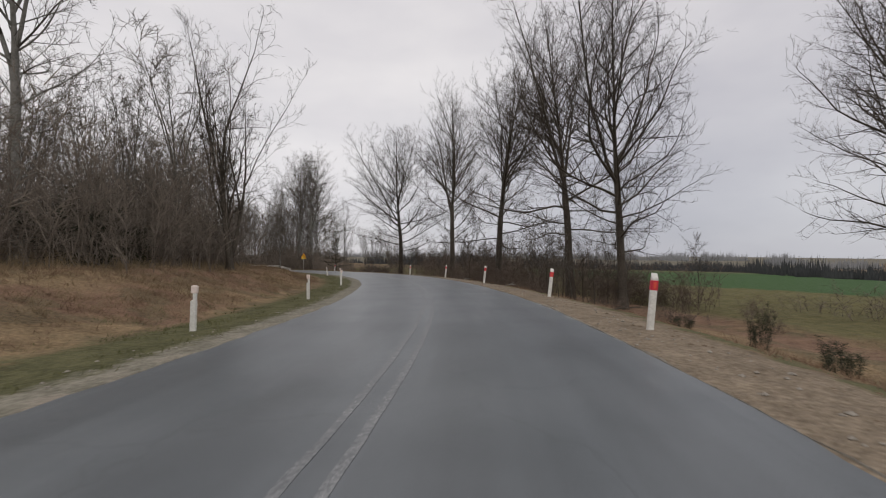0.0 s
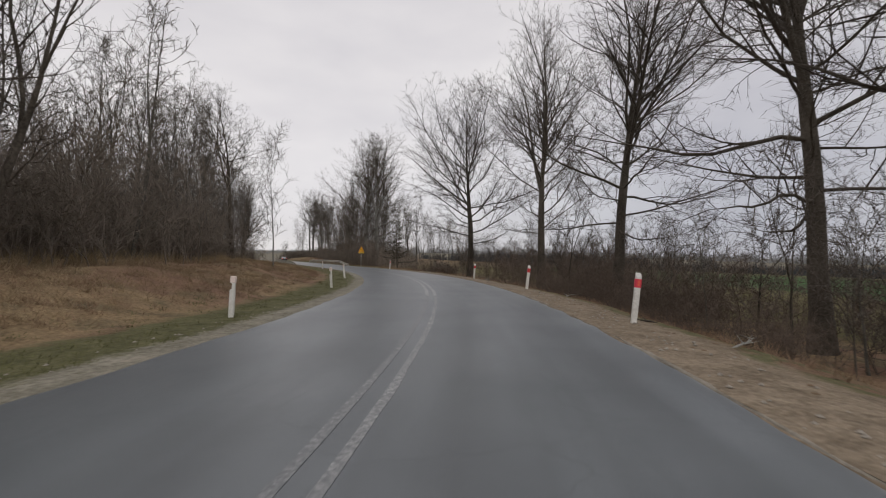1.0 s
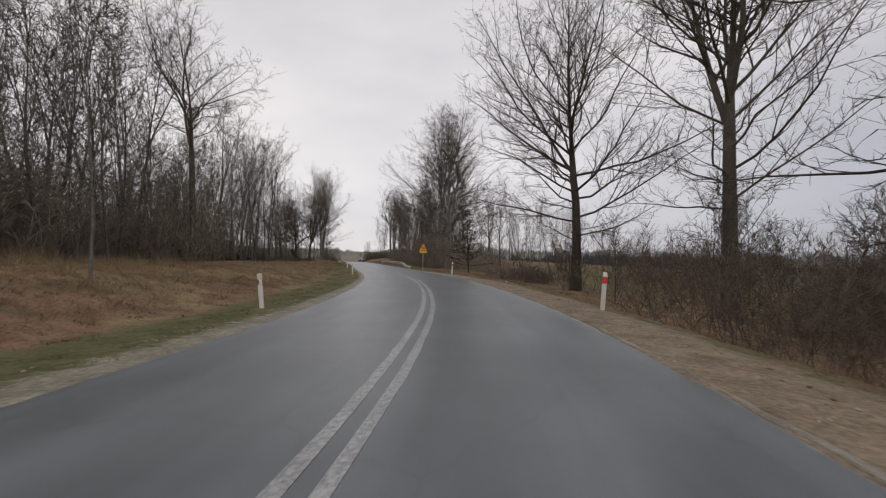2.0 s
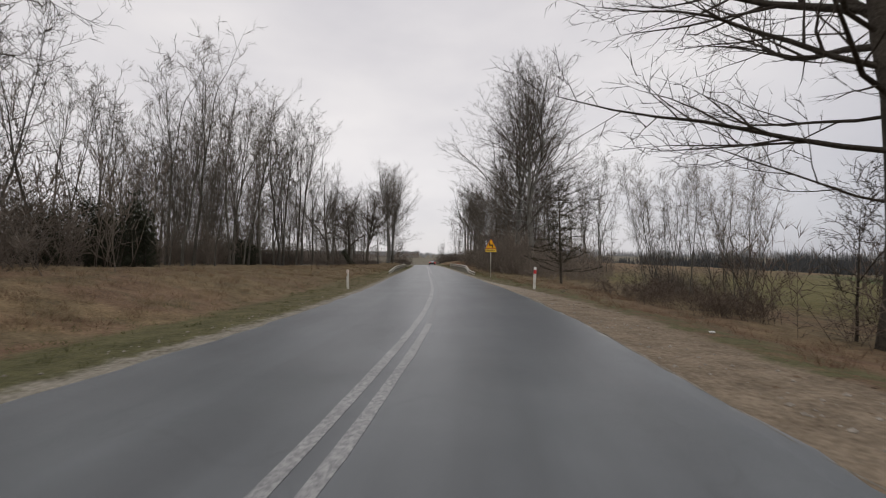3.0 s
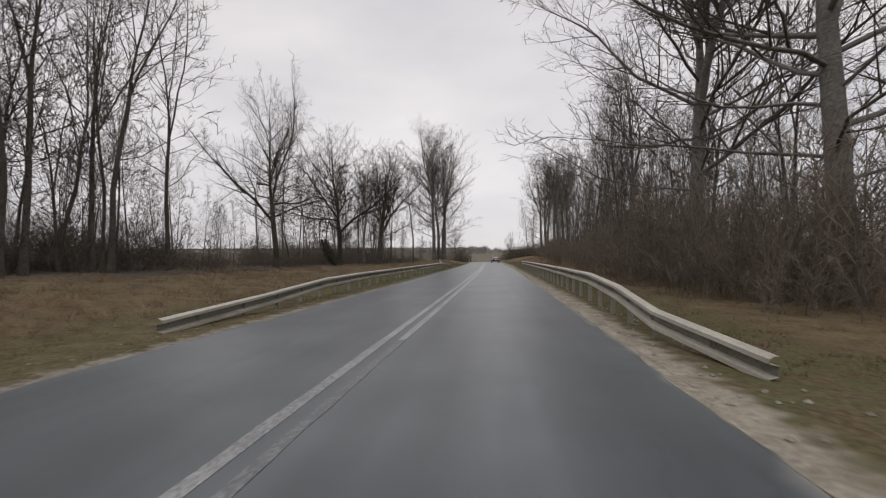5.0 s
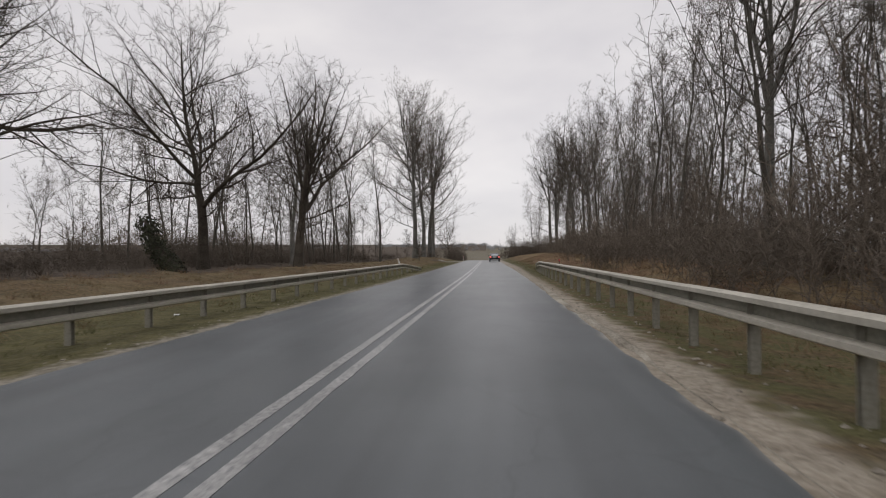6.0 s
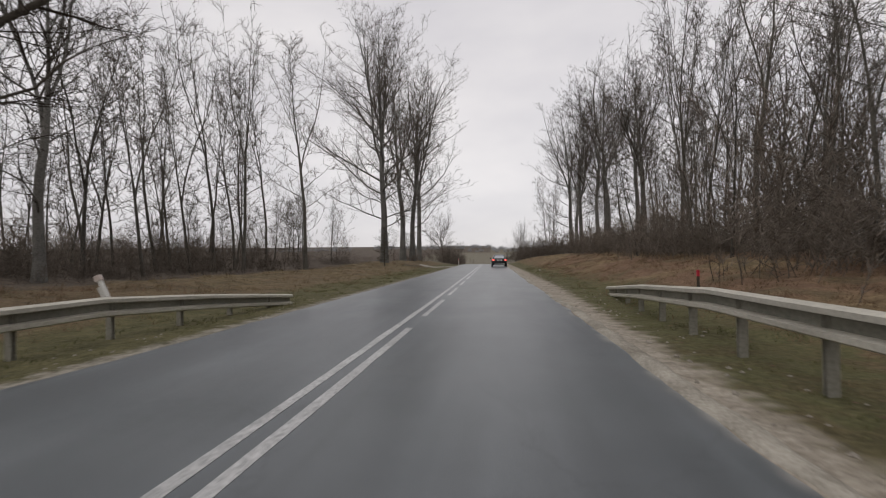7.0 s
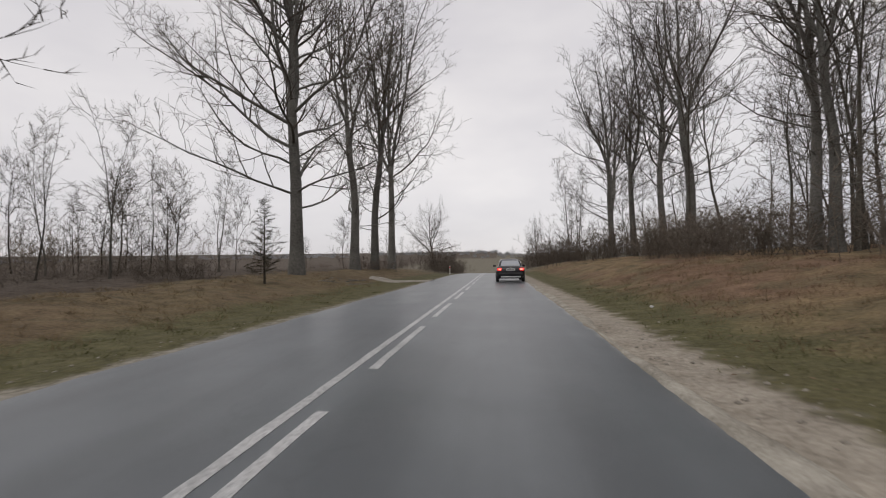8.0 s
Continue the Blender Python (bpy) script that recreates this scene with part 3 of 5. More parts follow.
def build_windrow(seed, s0, s1, lat, half, tall, label, kept, mat):
    """A low uneven ridge of pale grit swept against the asphalt's edge."""
    rnd = np.random.RandomState(seed)
    ss = np.arange(s0, s1, 0.22)
    n = len(ss)

    def drift(scale, size):
        knots = rnd.normal(0, size, int((s1 - s0) / scale) + 3)
        return np.interp(ss, s0 + scale * np.arange(len(knots)), knots)

    mid, wide, high = lat + drift(3.0, 0.05) + drift(0.5, 0.015), half * (1 + drift(1.4, 0.28)), tall * (1 + drift(0.8, 0.35))
    ends = np.clip(np.minimum(ss - s0, s1 - ss) / 5.0, 0.04, 1.0) * np.clip(drift(1.7, 0.7) + kept, 0.04, 1.0)
    wide, high = wide * ends, high * ends
    rows = []
    for u, z in ((-1.0, -0.03), (-0.75, 0.35), (-0.25, 0.9), (0.2, 1.0), (0.65, 0.55), (1.0, -0.03)):
        x, y = road_xy(ss, mid + wide * u + rnd.normal(0, 0.012, n) * ends)
        base = np.maximum(land_z(x, y), road_z(ss) - 0.012)
        rows.append(np.stack([x, y, base + np.where(z < 0, -0.04, z * high + rnd.normal(0, 0.003, n))], 1))
    verts = np.stack(rows, 1).reshape(-1, 3)
    k = len(rows)
    faces = [(i * k + j, i * k + j + 1, (i + 1) * k + j + 1, (i + 1) * k + j) for i in range(n - 1) for j in range(k - 1)]
    return tagged(new("grit_ridge", mesh_from("grit_ridge", verts, faces, mat, True)), label, "gravel", kind="stuff")


M_GRIT = material("swept_grit", (0.17, 0.150, 0.12), (0.52, 0.485, 0.415), 1.6, 0.95, 0.9, 30.0, spec=0.15, fine_mix=0.4)
M_DULLGRIT = material("dull_grit", (0.14, 0.122, 0.096), (0.38, 0.345, 0.29), 1.6, 0.95, 0.9, 30.0, spec=0.15, fine_mix=0.4)
build_ground()
build_road()
build_windrow(21, 96, 240, 3.43, 0.14, 0.04, "pale grit swept along the road edge", 1.0, M_GRIT)
build_windrow(22, -6, 104, 3.32, 0.06, 0.014, "thin broken line of grit along the road edge", 0.25, M_DULLGRIT)


# ---- bare trees ----
class Wood:
    """Collects tapering tubes into one mesh."""

    def __init__(self):
        self.v, self.f = [], []

    def tube(self, pts, radii, sides, tip=True):
        base = len(self.v)
        n = len(pts)
        u = None
        for i, p in enumerate(pts):
            if tip and i == n - 1:
                self.v.append(tuple(p))
                break
            d = (pts[min(i + 1, n - 1)] - pts[max(i - 1, 0)]).normalized()
            u = d.orthogonal() if u is None else u - d * u.dot(d)
            u.normalize()
            w = d.cross(u)
            for k in range(sides):
                a = 2 * math.pi * k / sides
                self.v.append(tuple(p + (u * math.cos(a) + w * math.sin(a)) * radii[i]))
        rings = n - 1 if tip else n
        for i in range(rings - 1):
            for k in range(sides):
                a, b = base + i * sides + k, base + i * sides + (k + 1) % sides
                self.f.append((a, b, b + sides, a + sides))
        if tip:
            top = base + (n - 1) * sides
            for k in range(sides):
                self.f.append((base + (n - 2) * sides + k, base + (n - 2) * sides + (k + 1) % sides, top))

    def mesh(self, name, mat):
        return mesh_from(name, self.v, self.f, mat, True)


def bent(rnd, start, way, length, n, wander, lift):
    """A wandering line of n + 1 points; lift turns it up, or down where it is negative."""
    pts, d = [start.copy()], way.normalized()
    for _ in range(n):
        d = (d + Vector((rnd.gauss(0, wander), rnd.gauss(0, wander), rnd.gauss(0, wander) + lift))).normalized()
        pts.append(pts[-1] + d * (length / n))
    return pts


def along_line(pts, u):
    u = min(max(u, 0.0), 0.999) * (len(pts) - 1)
    i = int(u)
    return pts[i].lerp(pts[i + 1], u - i), (pts[i + 1] - pts[i]).normalized()


def aside(rnd, d, angle, turn=None):
    """A direction that leaves d by the angle in degrees."""
    u = d.orthogonal().normalized()
    w = d.cross(u)
    a = rnd.uniform(0, 2 * math.pi) if turn is None else turn
    return (d * math.cos(radians(angle)) + (u * math.cos(a) + w * math.sin(a)) * math.sin(radians(angle))).normalized()


# how far the side limbs reach, from the foot of the crown to its top
CROWN = (0.72, 1.0, 0.86, 0.52, 0.16)


def ramify(rnd, fine, line, length, r, level, gaps, thin, lift):
    """Side shoots of a limb, and their shoots, down to the last twigs; gaps: metres between shoots at each level."""
    n = max(3, int(length / gaps[level]))
    for j in range(n):
        v = 0.14 + 0.86 * (j + rnd.random()) / n
        q, e = along_line(line, v)
        size = length * rnd.uniform(0.30, 0.58) * (1.06 - 0.72 * v)
        way = aside(rnd, e, rnd.uniform(26, 60))
        way.z += 0.10
        if level == len(gaps) - 1:
            size = min(max(0.35, size), 1.0)
            fine.tube([q, q + way * size], [0.0065 * thin, 0], 3)
            continue
        size = max(0.55, size)
        cr = max(0.0085 * thin, r * (1 - v) * 0.62)
        k = 4 if level == 0 and size > 1.5 else 2
        shoot = bent(rnd, q, way, size, k, 0.15, lift)
        fine.tube(shoot, [cr * (1 - 0.85 * i / k) for i in range(k)] + [0], 3)
        ramify(rnd, fine, shoot, size, cr, level + 1, gaps, thin, lift * 0.6)


def grow(seed, height, girth, width=0.34, low=0.2, fork=0.42, leaders=4, limbs=22, angle=(40, 82), lead_angle=(14, 34), lift=0.10, lead_lift=0.05, gaps=(0.6, 0.42, 0.3), thin=1.0, wander=0.045, lean=0.0, stems=1, flare=0.28, droop=0.0, lead_wander=0.085):
    """A leafless tree: trunk, rising leaders and side limbs in one mesh, boughs and twigs in the other."""
    rnd = random.Random(seed)
    wood, fine = Wood(), Wood()
    for stem in range(stems):
        way = Vector((rnd.uniform(-1, 1), rnd.uniform(-1, 1), 0)) * (flare if stems > 1 else lean) + Vector((0, 0, 1))
        start = Vector((rnd.uniform(-1, 1), rnd.uniform(-1, 1), 0)) * ((0.35 if stems < 6 else 1.0) * (stems > 1)) + Vector((0, 0, -0.35))
        tall = height * (1.0 if stem == 0 else rnd.uniform(0.65, 0.98))
        n = 14
        trunk = bent(rnd, start, way, tall * (0.94 if leaders else 1.0), n, wander, 0.05)
        r0 = girth if stems == 1 else girth * rnd.uniform(0.5, 0.8)

        def thick(u):
            return r0 * ((1 - u) ** 0.85 * 0.9 + 0.02) * (1.0 - 0.32 * min(1.0, max(0.0, (u - fork) / 0.15)) * (leaders > 0))

        wood.tube(trunk, [thick(i / n) * (1.45 if i == 0 else 1.1 if i == 1 else 1.0) for i in range(n)] + [0], 9 if girth > 0.2 else 6)
        turn = rnd.uniform(0, 6.28)
        for k in range(leaders):
            u = fork + (k / max(1, leaders)) * 0.24 + rnd.uniform(-0.03, 0.03)
            p, d = along_line(trunk, u)
            ang = rnd.uniform(*lead_angle)
            length = (tall - p.z) * rnd.uniform(0.78, 1.02) / max(0.6, math.cos(radians(ang * 0.7)))
            r = thick(u) * rnd.uniform(0.55, 0.8)
            limb = bent(rnd, p, aside(rnd, d, ang, turn + k * 2.4 + rnd.uniform(-0.4, 0.4)), length, 9, lead_wander, lead_lift)
            wood.tube(limb, [r * (1 - 0.94 * i / 9) for i in range(9)] + [0], 6 if girth > 0.2 else 4)
            ramify(rnd, fine, limb, length * 0.85, r, 0, gaps, thin, lift * 0.8)
        for k in range(limbs):
            u = low + (0.96 - low) * ((k + rnd.random()) / limbs) ** 0.9
            p, d = along_line(trunk, u)
            rise = (u - low) / (1 - low)
            ang = angle[1] + (angle[0] - angle[1]) * min(1.0, rise * 1.5) + rnd.uniform(-11, 11)
            shape = float(np.interp(rise, (0.0, 0.18, 0.45, 0.75, 1.0), CROWN))
            length = max(0.7, width * tall * shape * rnd.uniform(0.62, 1.15))
            r = min(thick(u) * 0.62, 0.007 + 0.0078 * length * rnd.uniform(0.7, 1.35) * (girth / 0.3) ** 0.35)
            limb = bent(rnd, p, aside(rnd, d, ang, turn + k * 2.4 + rnd.uniform(-0.5, 0.5)), length, 8, 0.135, lift - droop * (1 - rise))
            wood.tube(limb, [r * (1 - 0.9 * i / 8) for i in range(8)] + [0], 5 if r > 0.04 else 3)
            ramify(rnd, fine, limb, length, r, 0, gaps, thin, lift)
    return wood, fine


def shrub_wood(seed, height, stems, width, side=9, spikes=4, thick=1.0):
    """A thicket of thin upright stems with many twigs: the stems and the twigs."""
    rnd = random.Random(seed)
    wood, fine = Wood(), Wood()
    for _ in range(stems):
        start = Vector((rnd.gauss(0, width), rnd.gauss(0, width), -0.1))
        tall = height * rnd.uniform(0.45, 1.0)
        stem = bent(rnd, start, Vector((rnd.gauss(0, 0.20), rnd.gauss(0, 0.20), 1)), tall, 4, 0.055, 0.03)
        r = 0.006 + 0.0022 * tall
        wood.tube(stem, [r, r * 0.8, r * 0.6, r * 0.4, 0], 3)
        for k in range(side):
            p, d = along_line(stem, rnd.uniform(0.1, 0.97))
            tl = tall * rnd.uniform(0.16, 0.32)
            twig = [p, p + (aside(rnd, d, rnd.uniform(25, 60)) + Vector((0, 0, 0.2))).normalized() * tl]
            fine.tube(twig, [0.012 * thick, 0], 3)
            for _ in range(spikes):
                a, h = along_line(twig, rnd.uniform(0.1, 0.95))
                fine.tube([a, a + aside(rnd, h, rnd.uniform(20, 55)) * rnd.uniform(0.3, 0.75)], [0.0100 * thick, 0], 3)
    return wood, fine


def larch_wood(seed, height):
    """A sparse conifer: straight thin stem, long level boughs that turn up at the ends, with uneven fringes."""
    rnd = random.Random(seed)
    wood, fine = Wood(), Wood()
    trunk = bent(rnd, Vector((0, 0, -0.3)), Vector((0, 0, 1)), height, 10, 0.010, 0.02)
    wood.tube(trunk, [0.105 * (1 - i / 10) ** 0.8 + 0.008 for i in range(11)], 8)
    for k in range(74):
        u = 0.15 + 0.84 * (k / 74)
        p, d = along_line(trunk, u)
        length = max(0.3, (1.06 - u) * height * 0.33 * rnd.choice((0.4, 0.65, 0.9, 1.0, 1.2)))
        a = k * 2.4 + rnd.uniform(-0.6, 0.6)
        bough = bent(rnd, p, Vector((math.cos(a), math.sin(a), rnd.uniform(-0.15, 0.45))), length, 5, 0.14, 0.02)
        fine.tube(bough, [0.017 * (1 - 0.85 * i / 5) for i in range(6)], 3)
        for i in range(int(6 + length * 20)):
            q, e = along_line(bough, rnd.uniform(0.12, 1.0))
            side = e.cross(Vector((0, 0, 1))) * rnd.choice((-1, 1)) * rnd.uniform(0.3, 1.0) + e * 0.8 + Vector((0, 0, rnd.uniform(-0.2, 0.3)))
            tip = q + side.normalized() * rnd.uniform(0.12, 0.55)
            fine.tube([q, tip], [0.009, 0], 3)
            for _ in range(3):
                m_ = q.lerp(tip, rnd.uniform(0.2, 1.0))
                fine.tube([m_, m_ + Vector((rnd.gauss(0, 0.11), rnd.gauss(0, 0.11), rnd.gauss(0.0, 0.08)))], [0.009, 0], 3)
    return wood, fine


KINDS = {}


def kind_of_tree(key, pair, bark=M_BARK, twig=M_TWIG, height=1.0):
    KINDS[key] = (pair[0].mesh("trunk", bark), pair[1].mesh("crown", twig), height)


def plant(key, x, y, height, turn=0.0, name="tree", label="", category="tree", group="", sink=0.0, wide=1.0, tilt=(0.0, 0.0)):
    """A tree of a kind, scaled to the height, standing on the land."""
    trunk, crown, tall = KINDS[key]
    k = height / tall
    ob = new(name)
    ob.empty_display_size = 0.3
    ob.matrix_basis = pose(x, y, land_at(x, y) - sink, tilt[0], tilt[1], turn) @ Matrix.Diagonal((k * wide, k * wide, k, 1))
    piece("trunk", trunk, ob)
    piece("crown", crown, ob)
    return tagged(ob, label, category, group)


kind_of_tree("avenue_a", grow(11, 22, 0.29, width=0.40, low=0.15, fork=0.38, leaders=4, limbs=52, angle=(28, 80), lead_angle=(13, 30), lift=0.08, droop=0.03, gaps=(0.52, 0.40, 0.30), thin=1.2, wander=0.025), height=22)
kind_of_tree("avenue_b", grow(12, 22, 0.32, width=0.40, low=0.20, fork=0.38, leaders=5, limbs=50, angle=(28, 88), lead_angle=(14, 32), lift=0.075, droop=0.04, gaps=(0.52, 0.40, 0.30), thin=1.2, wander=0.022), height=22)
kind_of_tree("avenue_c", grow(13, 22, 0.30, width=0.34, low=0.20, fork=0.36, leaders=5, limbs=48, angle=(26, 78), lead_angle=(10, 26), lift=0.09, droop=0.02, gaps=(0.52, 0.40, 0.30), thin=1.2, wander=0.025), height=22)
kind_of_tree("grey_a", grow(31, 22, 0.27, width=0.40, low=0.14, fork=0.36, leaders=4, limbs=44, angle=(30, 72), lead_angle=(12, 28), lift=0.075, droop=0.02, gaps=(0.52, 0.42, 0.32), thin=1.25, wander=0.02), bark=M_GREYBARK, height=22)
kind_of_tree("clump", grow(28, 22, 0.27, width=0.28, low=0.15, fork=0.40, leaders=3, limbs=34, angle=(30, 74), lead_angle=(8, 18), lift=0.085, gaps=(0.68, 0.52, 0.40), thin=1.7, wander=0.028), bark=M_GREYBARK, height=22)
kind_of_tree("clump_b", grow(29, 22, 0.27, width=0.30, low=0.20, fork=0.34, leaders=4, limbs=32, angle=(28, 72), lead_angle=(9, 22), lift=0.08, gaps=(0.68, 0.52, 0.40), thin=1.7, wander=0.03), bark=M_GREYBARK, height=22)
kind_of_tree("oak", grow(14, 15, 0.32, width=0.50, low=0.24, fork=0.30, leaders=5, limbs=26, angle=(44, 92), lead_angle=(24, 46), lift=0.05, lead_lift=0.05, gaps=(0.5, 0.40, 0.30), wander=0.06, thin=1.2, lead_wander=0.15), height=15)
kind_of_tree("fan", grow(27, 17, 0.30, width=0.38, low=0.15, fork=0.24, leaders=6, limbs=32, angle=(32, 76), lead_angle=(10, 28), lift=0.07, gaps=(0.55, 0.45, 0.34), thin=1.3, wander=0.03), height=17)
kind_of_tree("round", grow(15, 17, 0.24, width=0.36, low=0.42, fork=0.46, leaders=4, limbs=26, angle=(40, 86), lead_angle=(18, 40), lift=0.06, gaps=(0.5, 0.38, 0.28), thin=1.5, wander=0.03), height=17)
kind_of_tree("pollard", grow(16, 14, 0.24, width=0.26, low=0.10, fork=0.3, leaders=2, limbs=16, angle=(16, 44), lead_angle=(8, 20), lift=0.08, gaps=(0.6, 0.5, 0.4), thin=1.3, stems=4), height=14)
kind_of_tree("poplar_a", grow(17, 18, 0.125, width=0.20, low=0.16, fork=0.45, leaders=2, limbs=26, angle=(28, 70), lead_angle=(7, 16), lift=0.08, gaps=(0.95, 0.8, 0.70), thin=1.9, wander=0.035), bark=M_WOODBARK, twig=M_WOODTWIG, height=18)
kind_of_tree("poplar_b", grow(18, 18, 0.12, width=0.23, low=0.20, fork=0.45, leaders=2, limbs=24, angle=(30, 78), lead_angle=(9, 22), lift=0.075, gaps=(0.95, 0.8, 0.70), thin=1.9, wander=0.045), bark=M_WOODBARK, twig=M_WOODTWIG, height=18)
kind_of_tree("poplar_c", grow(30, 18, 0.125, width=0.21, low=0.14, fork=0.36, leaders=3, limbs=22, angle=(26, 72), lead_angle=(8, 20), lift=0.08, gaps=(0.95, 0.8, 0.70), thin=1.9, wander=0.045, lean=0.05), bark=M_WOODBARK, twig=M_WOODTWIG, height=18)
kind_of_tree("slim_a", grow(19, 14, 0.085, width=0.19, low=0.14, fork=0.45, leaders=1, limbs=20, angle=(30, 74), lead_angle=(8, 18), lift=0.07, gaps=(0.95, 0.85, 0.85), thin=2.0, wander=0.045), bark=M_WOODBARK, twig=M_WOODTWIG, height=14)
kind_of_tree("slim_b", grow(20, 14, 0.08, width=0.18, low=0.18, fork=0.4, leaders=1, limbs=20, angle=(26, 70), lead_angle=(8, 18), lift=0.075, gaps=(0.95, 0.85, 0.85), thin=2.0, wander=0.05, lean=0.10), bark=M_WOODBARK, twig=M_WOODTWIG, height=14)
kind_of_tree("slim_c", grow(21, 14, 0.09, width=0.22, low=0.12, fork=0.3, leaders=2, limbs=17, angle=(32, 78), lead_angle=(9, 22), lift=0.065, gaps=(0.95, 0.85, 0.85), thin=2.0, wander=0.055, lean=0.12), bark=M_WOODBARK, twig=M_WOODTWIG, height=14)
kind_of_tree("birch", grow(22, 10, 0.055, width=0.24, low=0.2, leaders=1, limbs=24, angle=(26, 62), lift=0.08, gaps=(0.6, 0.5, 0.4), thin=1.4), bark=M_GREYBARK, height=10)
kind_of_tree("bush_tree", grow(23, 9, 0.05, width=0.20, low=0.10, leaders=0, limbs=13, angle=(12, 36), lift=0.09, gaps=(0.5, 0.45, 0.36), stems=13, thin=0.95, flare=0.34, wander=0.035), bark=M_GREYBARK, twig=M_SHRUB, height=9)
kind_of_tree("sapling", grow(24, 6, 0.05, width=0.26, low=0.12, leaders=1, limbs=14, angle=(32, 72), lift=0.06, gaps=(0.55, 0.5, 0.45), thin=1.5), height=6)
kind_of_tree("larch", larch_wood(25, 8.3), twig=M_LARCH, height=8.3)
kind_of_tree("larch_small", larch_wood(26, 8.3), twig=M_LARCH, height=8.3)

AVENUE = "tall bare roadside tree with dark ridged bark"
for key, x, y, h, turn, wide in [("avenue_a", 3.0, -151.5, 23, 40, 0.9), ("avenue_a", -3.3, -139.1, 23, 200, 1.0), ("avenue_b", -1.0, -133.5, 24.5, 90, 1.0), ("avenue_b", 5.1, -119.5, 25, 300, 1.15),
                                 ("avenue_c", 7.9, -108.1, 27, 10, 1.1), ("avenue_a", 6.2, -97.7, 23.5, 130, 1.2)]:
    plant(key, x, y, h, turn, "roadside_tree", AVENUE, group="avenue trees", wide=wide)
for key, x, y, h, turn, wide in [("grey_a", 10.6, -42.5, 30.0, 70, 1.36), ("grey_a", 9.5, -54.0, 27.5, 160, 1.34), ("oak", -18.6, -34.2, 16, 20, 0.78), ("oak", -16.9, -23.3, 14.6, 140, 1.05),
                                 ("fan", -14.2, -16.6, 16.0, 60, 1.3), ("poplar_a", -13.9, 7.9, 19, 15, 1.3), ("grey_a", -12.3, 26.7, 30.5, 250, 1.22), ("clump", -12.4, 38.9, 31, 100, 1.2),
                                 ("clump_b", -12.1, 51.9, 34, 220, 1.15), ("clump", -11.9, 43.6, 31, 310, 1.2), ("clump", 16.0, 38.0, 27.6, 45, 1.35), ("clump_b", 16.6, 45.5, 26.5, 80, 1.2),
                                 ("clump", 15.0, 58.0, 28.6, 180, 1.25), ("clump_b", 14.8, 49.0, 26.5, 135, 1.15), ("clump", 19.0, 73.9, 31.8, 240, 1.25), ("clump_b", 15.5, 23.2, 22, 270, 1.1), ("clump_b", 12.4, -25.3, 23, 330, 1.0), ("clump", 13.9, 19.7, 21, 30, 1.0)]:
    plant(key, x, y, h, turn, "roadside_tree", "tall bare tree at the edge of the verge", group="verge trees", wide=wide)
plant("round", -17.9, -94.3, 17.4, 30, "round_tree", "bare tree with a dense rounded crown above the thicket")
plant("pollard", -23.7, -127.4, 14.5, 75, "many_stemmed_tree", "bare tree with several upright stems on the bank")
plant("slim_c", -26.0, -127.0, 13.5, 120, "woodland_tree", "bare tree rising from the thicket on the bank", group="woodland trees", wide=1.3)
plant("birch", -15.8, -111.2, 9.4, 0, "young_tree", "slender young tree with grey bark on the bank", group="young trees")
plant("clump", -32.4, -126.8, 22, 200, "woodland_tree", "tall dark trunk at the edge of the wood", group="woodland trees", wide=1.1)
plant("bush_tree", 10.7, -81.2, 8.9, 10, "bushy_tree", "grey many-stemmed bushy tree in the meadow", wide=1.0)
plant("bush_tree", 13.4, -82.6, 8.5, 130, "bushy_tree", "grey many-stemmed bushy tree in the meadow", wide=1.0)
plant("larch", 5.8, -75.5, 7.9, 60, "larch", "sparse conifer with level brown boughs beside the road")
plant("larch_small", -10.6, 19.6, 4.2, 200, "larch", "small sparse conifer at the field edge")
plant("poplar_b", -17.7, -34.9, 15, 310, "roadside_tree", "bare tree standing alone behind the verge", wide=1.2)
plant("clump", -18.5, -7.8, 17, 290, "roadside_tree", "bare tree standing in the wood's edge", wide=1.1)


def scatter(seed, count, s0, s1, a0, a1, keys, h0, h1, name, label, group, category="tree", gap=1.2, slant=0.0):
    """Trees strewn over a stretch of the roadside, by distance along and across the road."""
    rnd = random.Random(seed)
    put, tries = [], 0
    while len(put) < count and tries < count * 30:
        tries += 1
        a = rnd.uniform(a0, a1)
        s = rnd.uniform(s0 + slant * abs(a), s1)
        x, y = road_xy(s, a)
        if any((x - px) ** 2 + (y - py) ** 2 < gap * gap for px, py in put):
            continue
        put.append((x, y))
        plant(rnd.choice(keys), float(x), float(y), rnd.uniform(h0, h1), rnd.uniform(0, 360), name, label, category, group, wide=rnd.uniform(0.85, 1.2), tilt=(rnd.uniform(-3, 3), rnd.uniform(-3, 3)))


WOOD = "slender bare woodland tree with grey-brown bark"
SLIM = ["slim_a", "slim_b", "slim_c"]
POPLAR = ["poplar_a", "poplar_b", "poplar_c"]
# inside of the bend: dense wood behind the bank
scatter(31, 10, 28, 50, -28, -14, POPLAR, 12.5, 16.5, "woodland_tree", WOOD, "woodland trees", gap=2.5)
scatter(49, 12, 12, 28, -34, -13, SLIM, 6, 8.5, "woodland_tree", WOOD, "woodland trees")
scatter(32, 24, 26, 50, -32, -12.5, SLIM, 9, 14, "woodland_tree", WOOD, "woodland trees")
scatter(33, 22, 46, 62, -34, -14, SLIM + ["poplar_b"], 9, 14, "woodland_tree", WOOD, "woodland trees")
scatter(54, 13, 57, 74, -30, -17, POPLAR, 15, 20, "woodland_tree", WOOD, "woodland trees", gap=2.4)
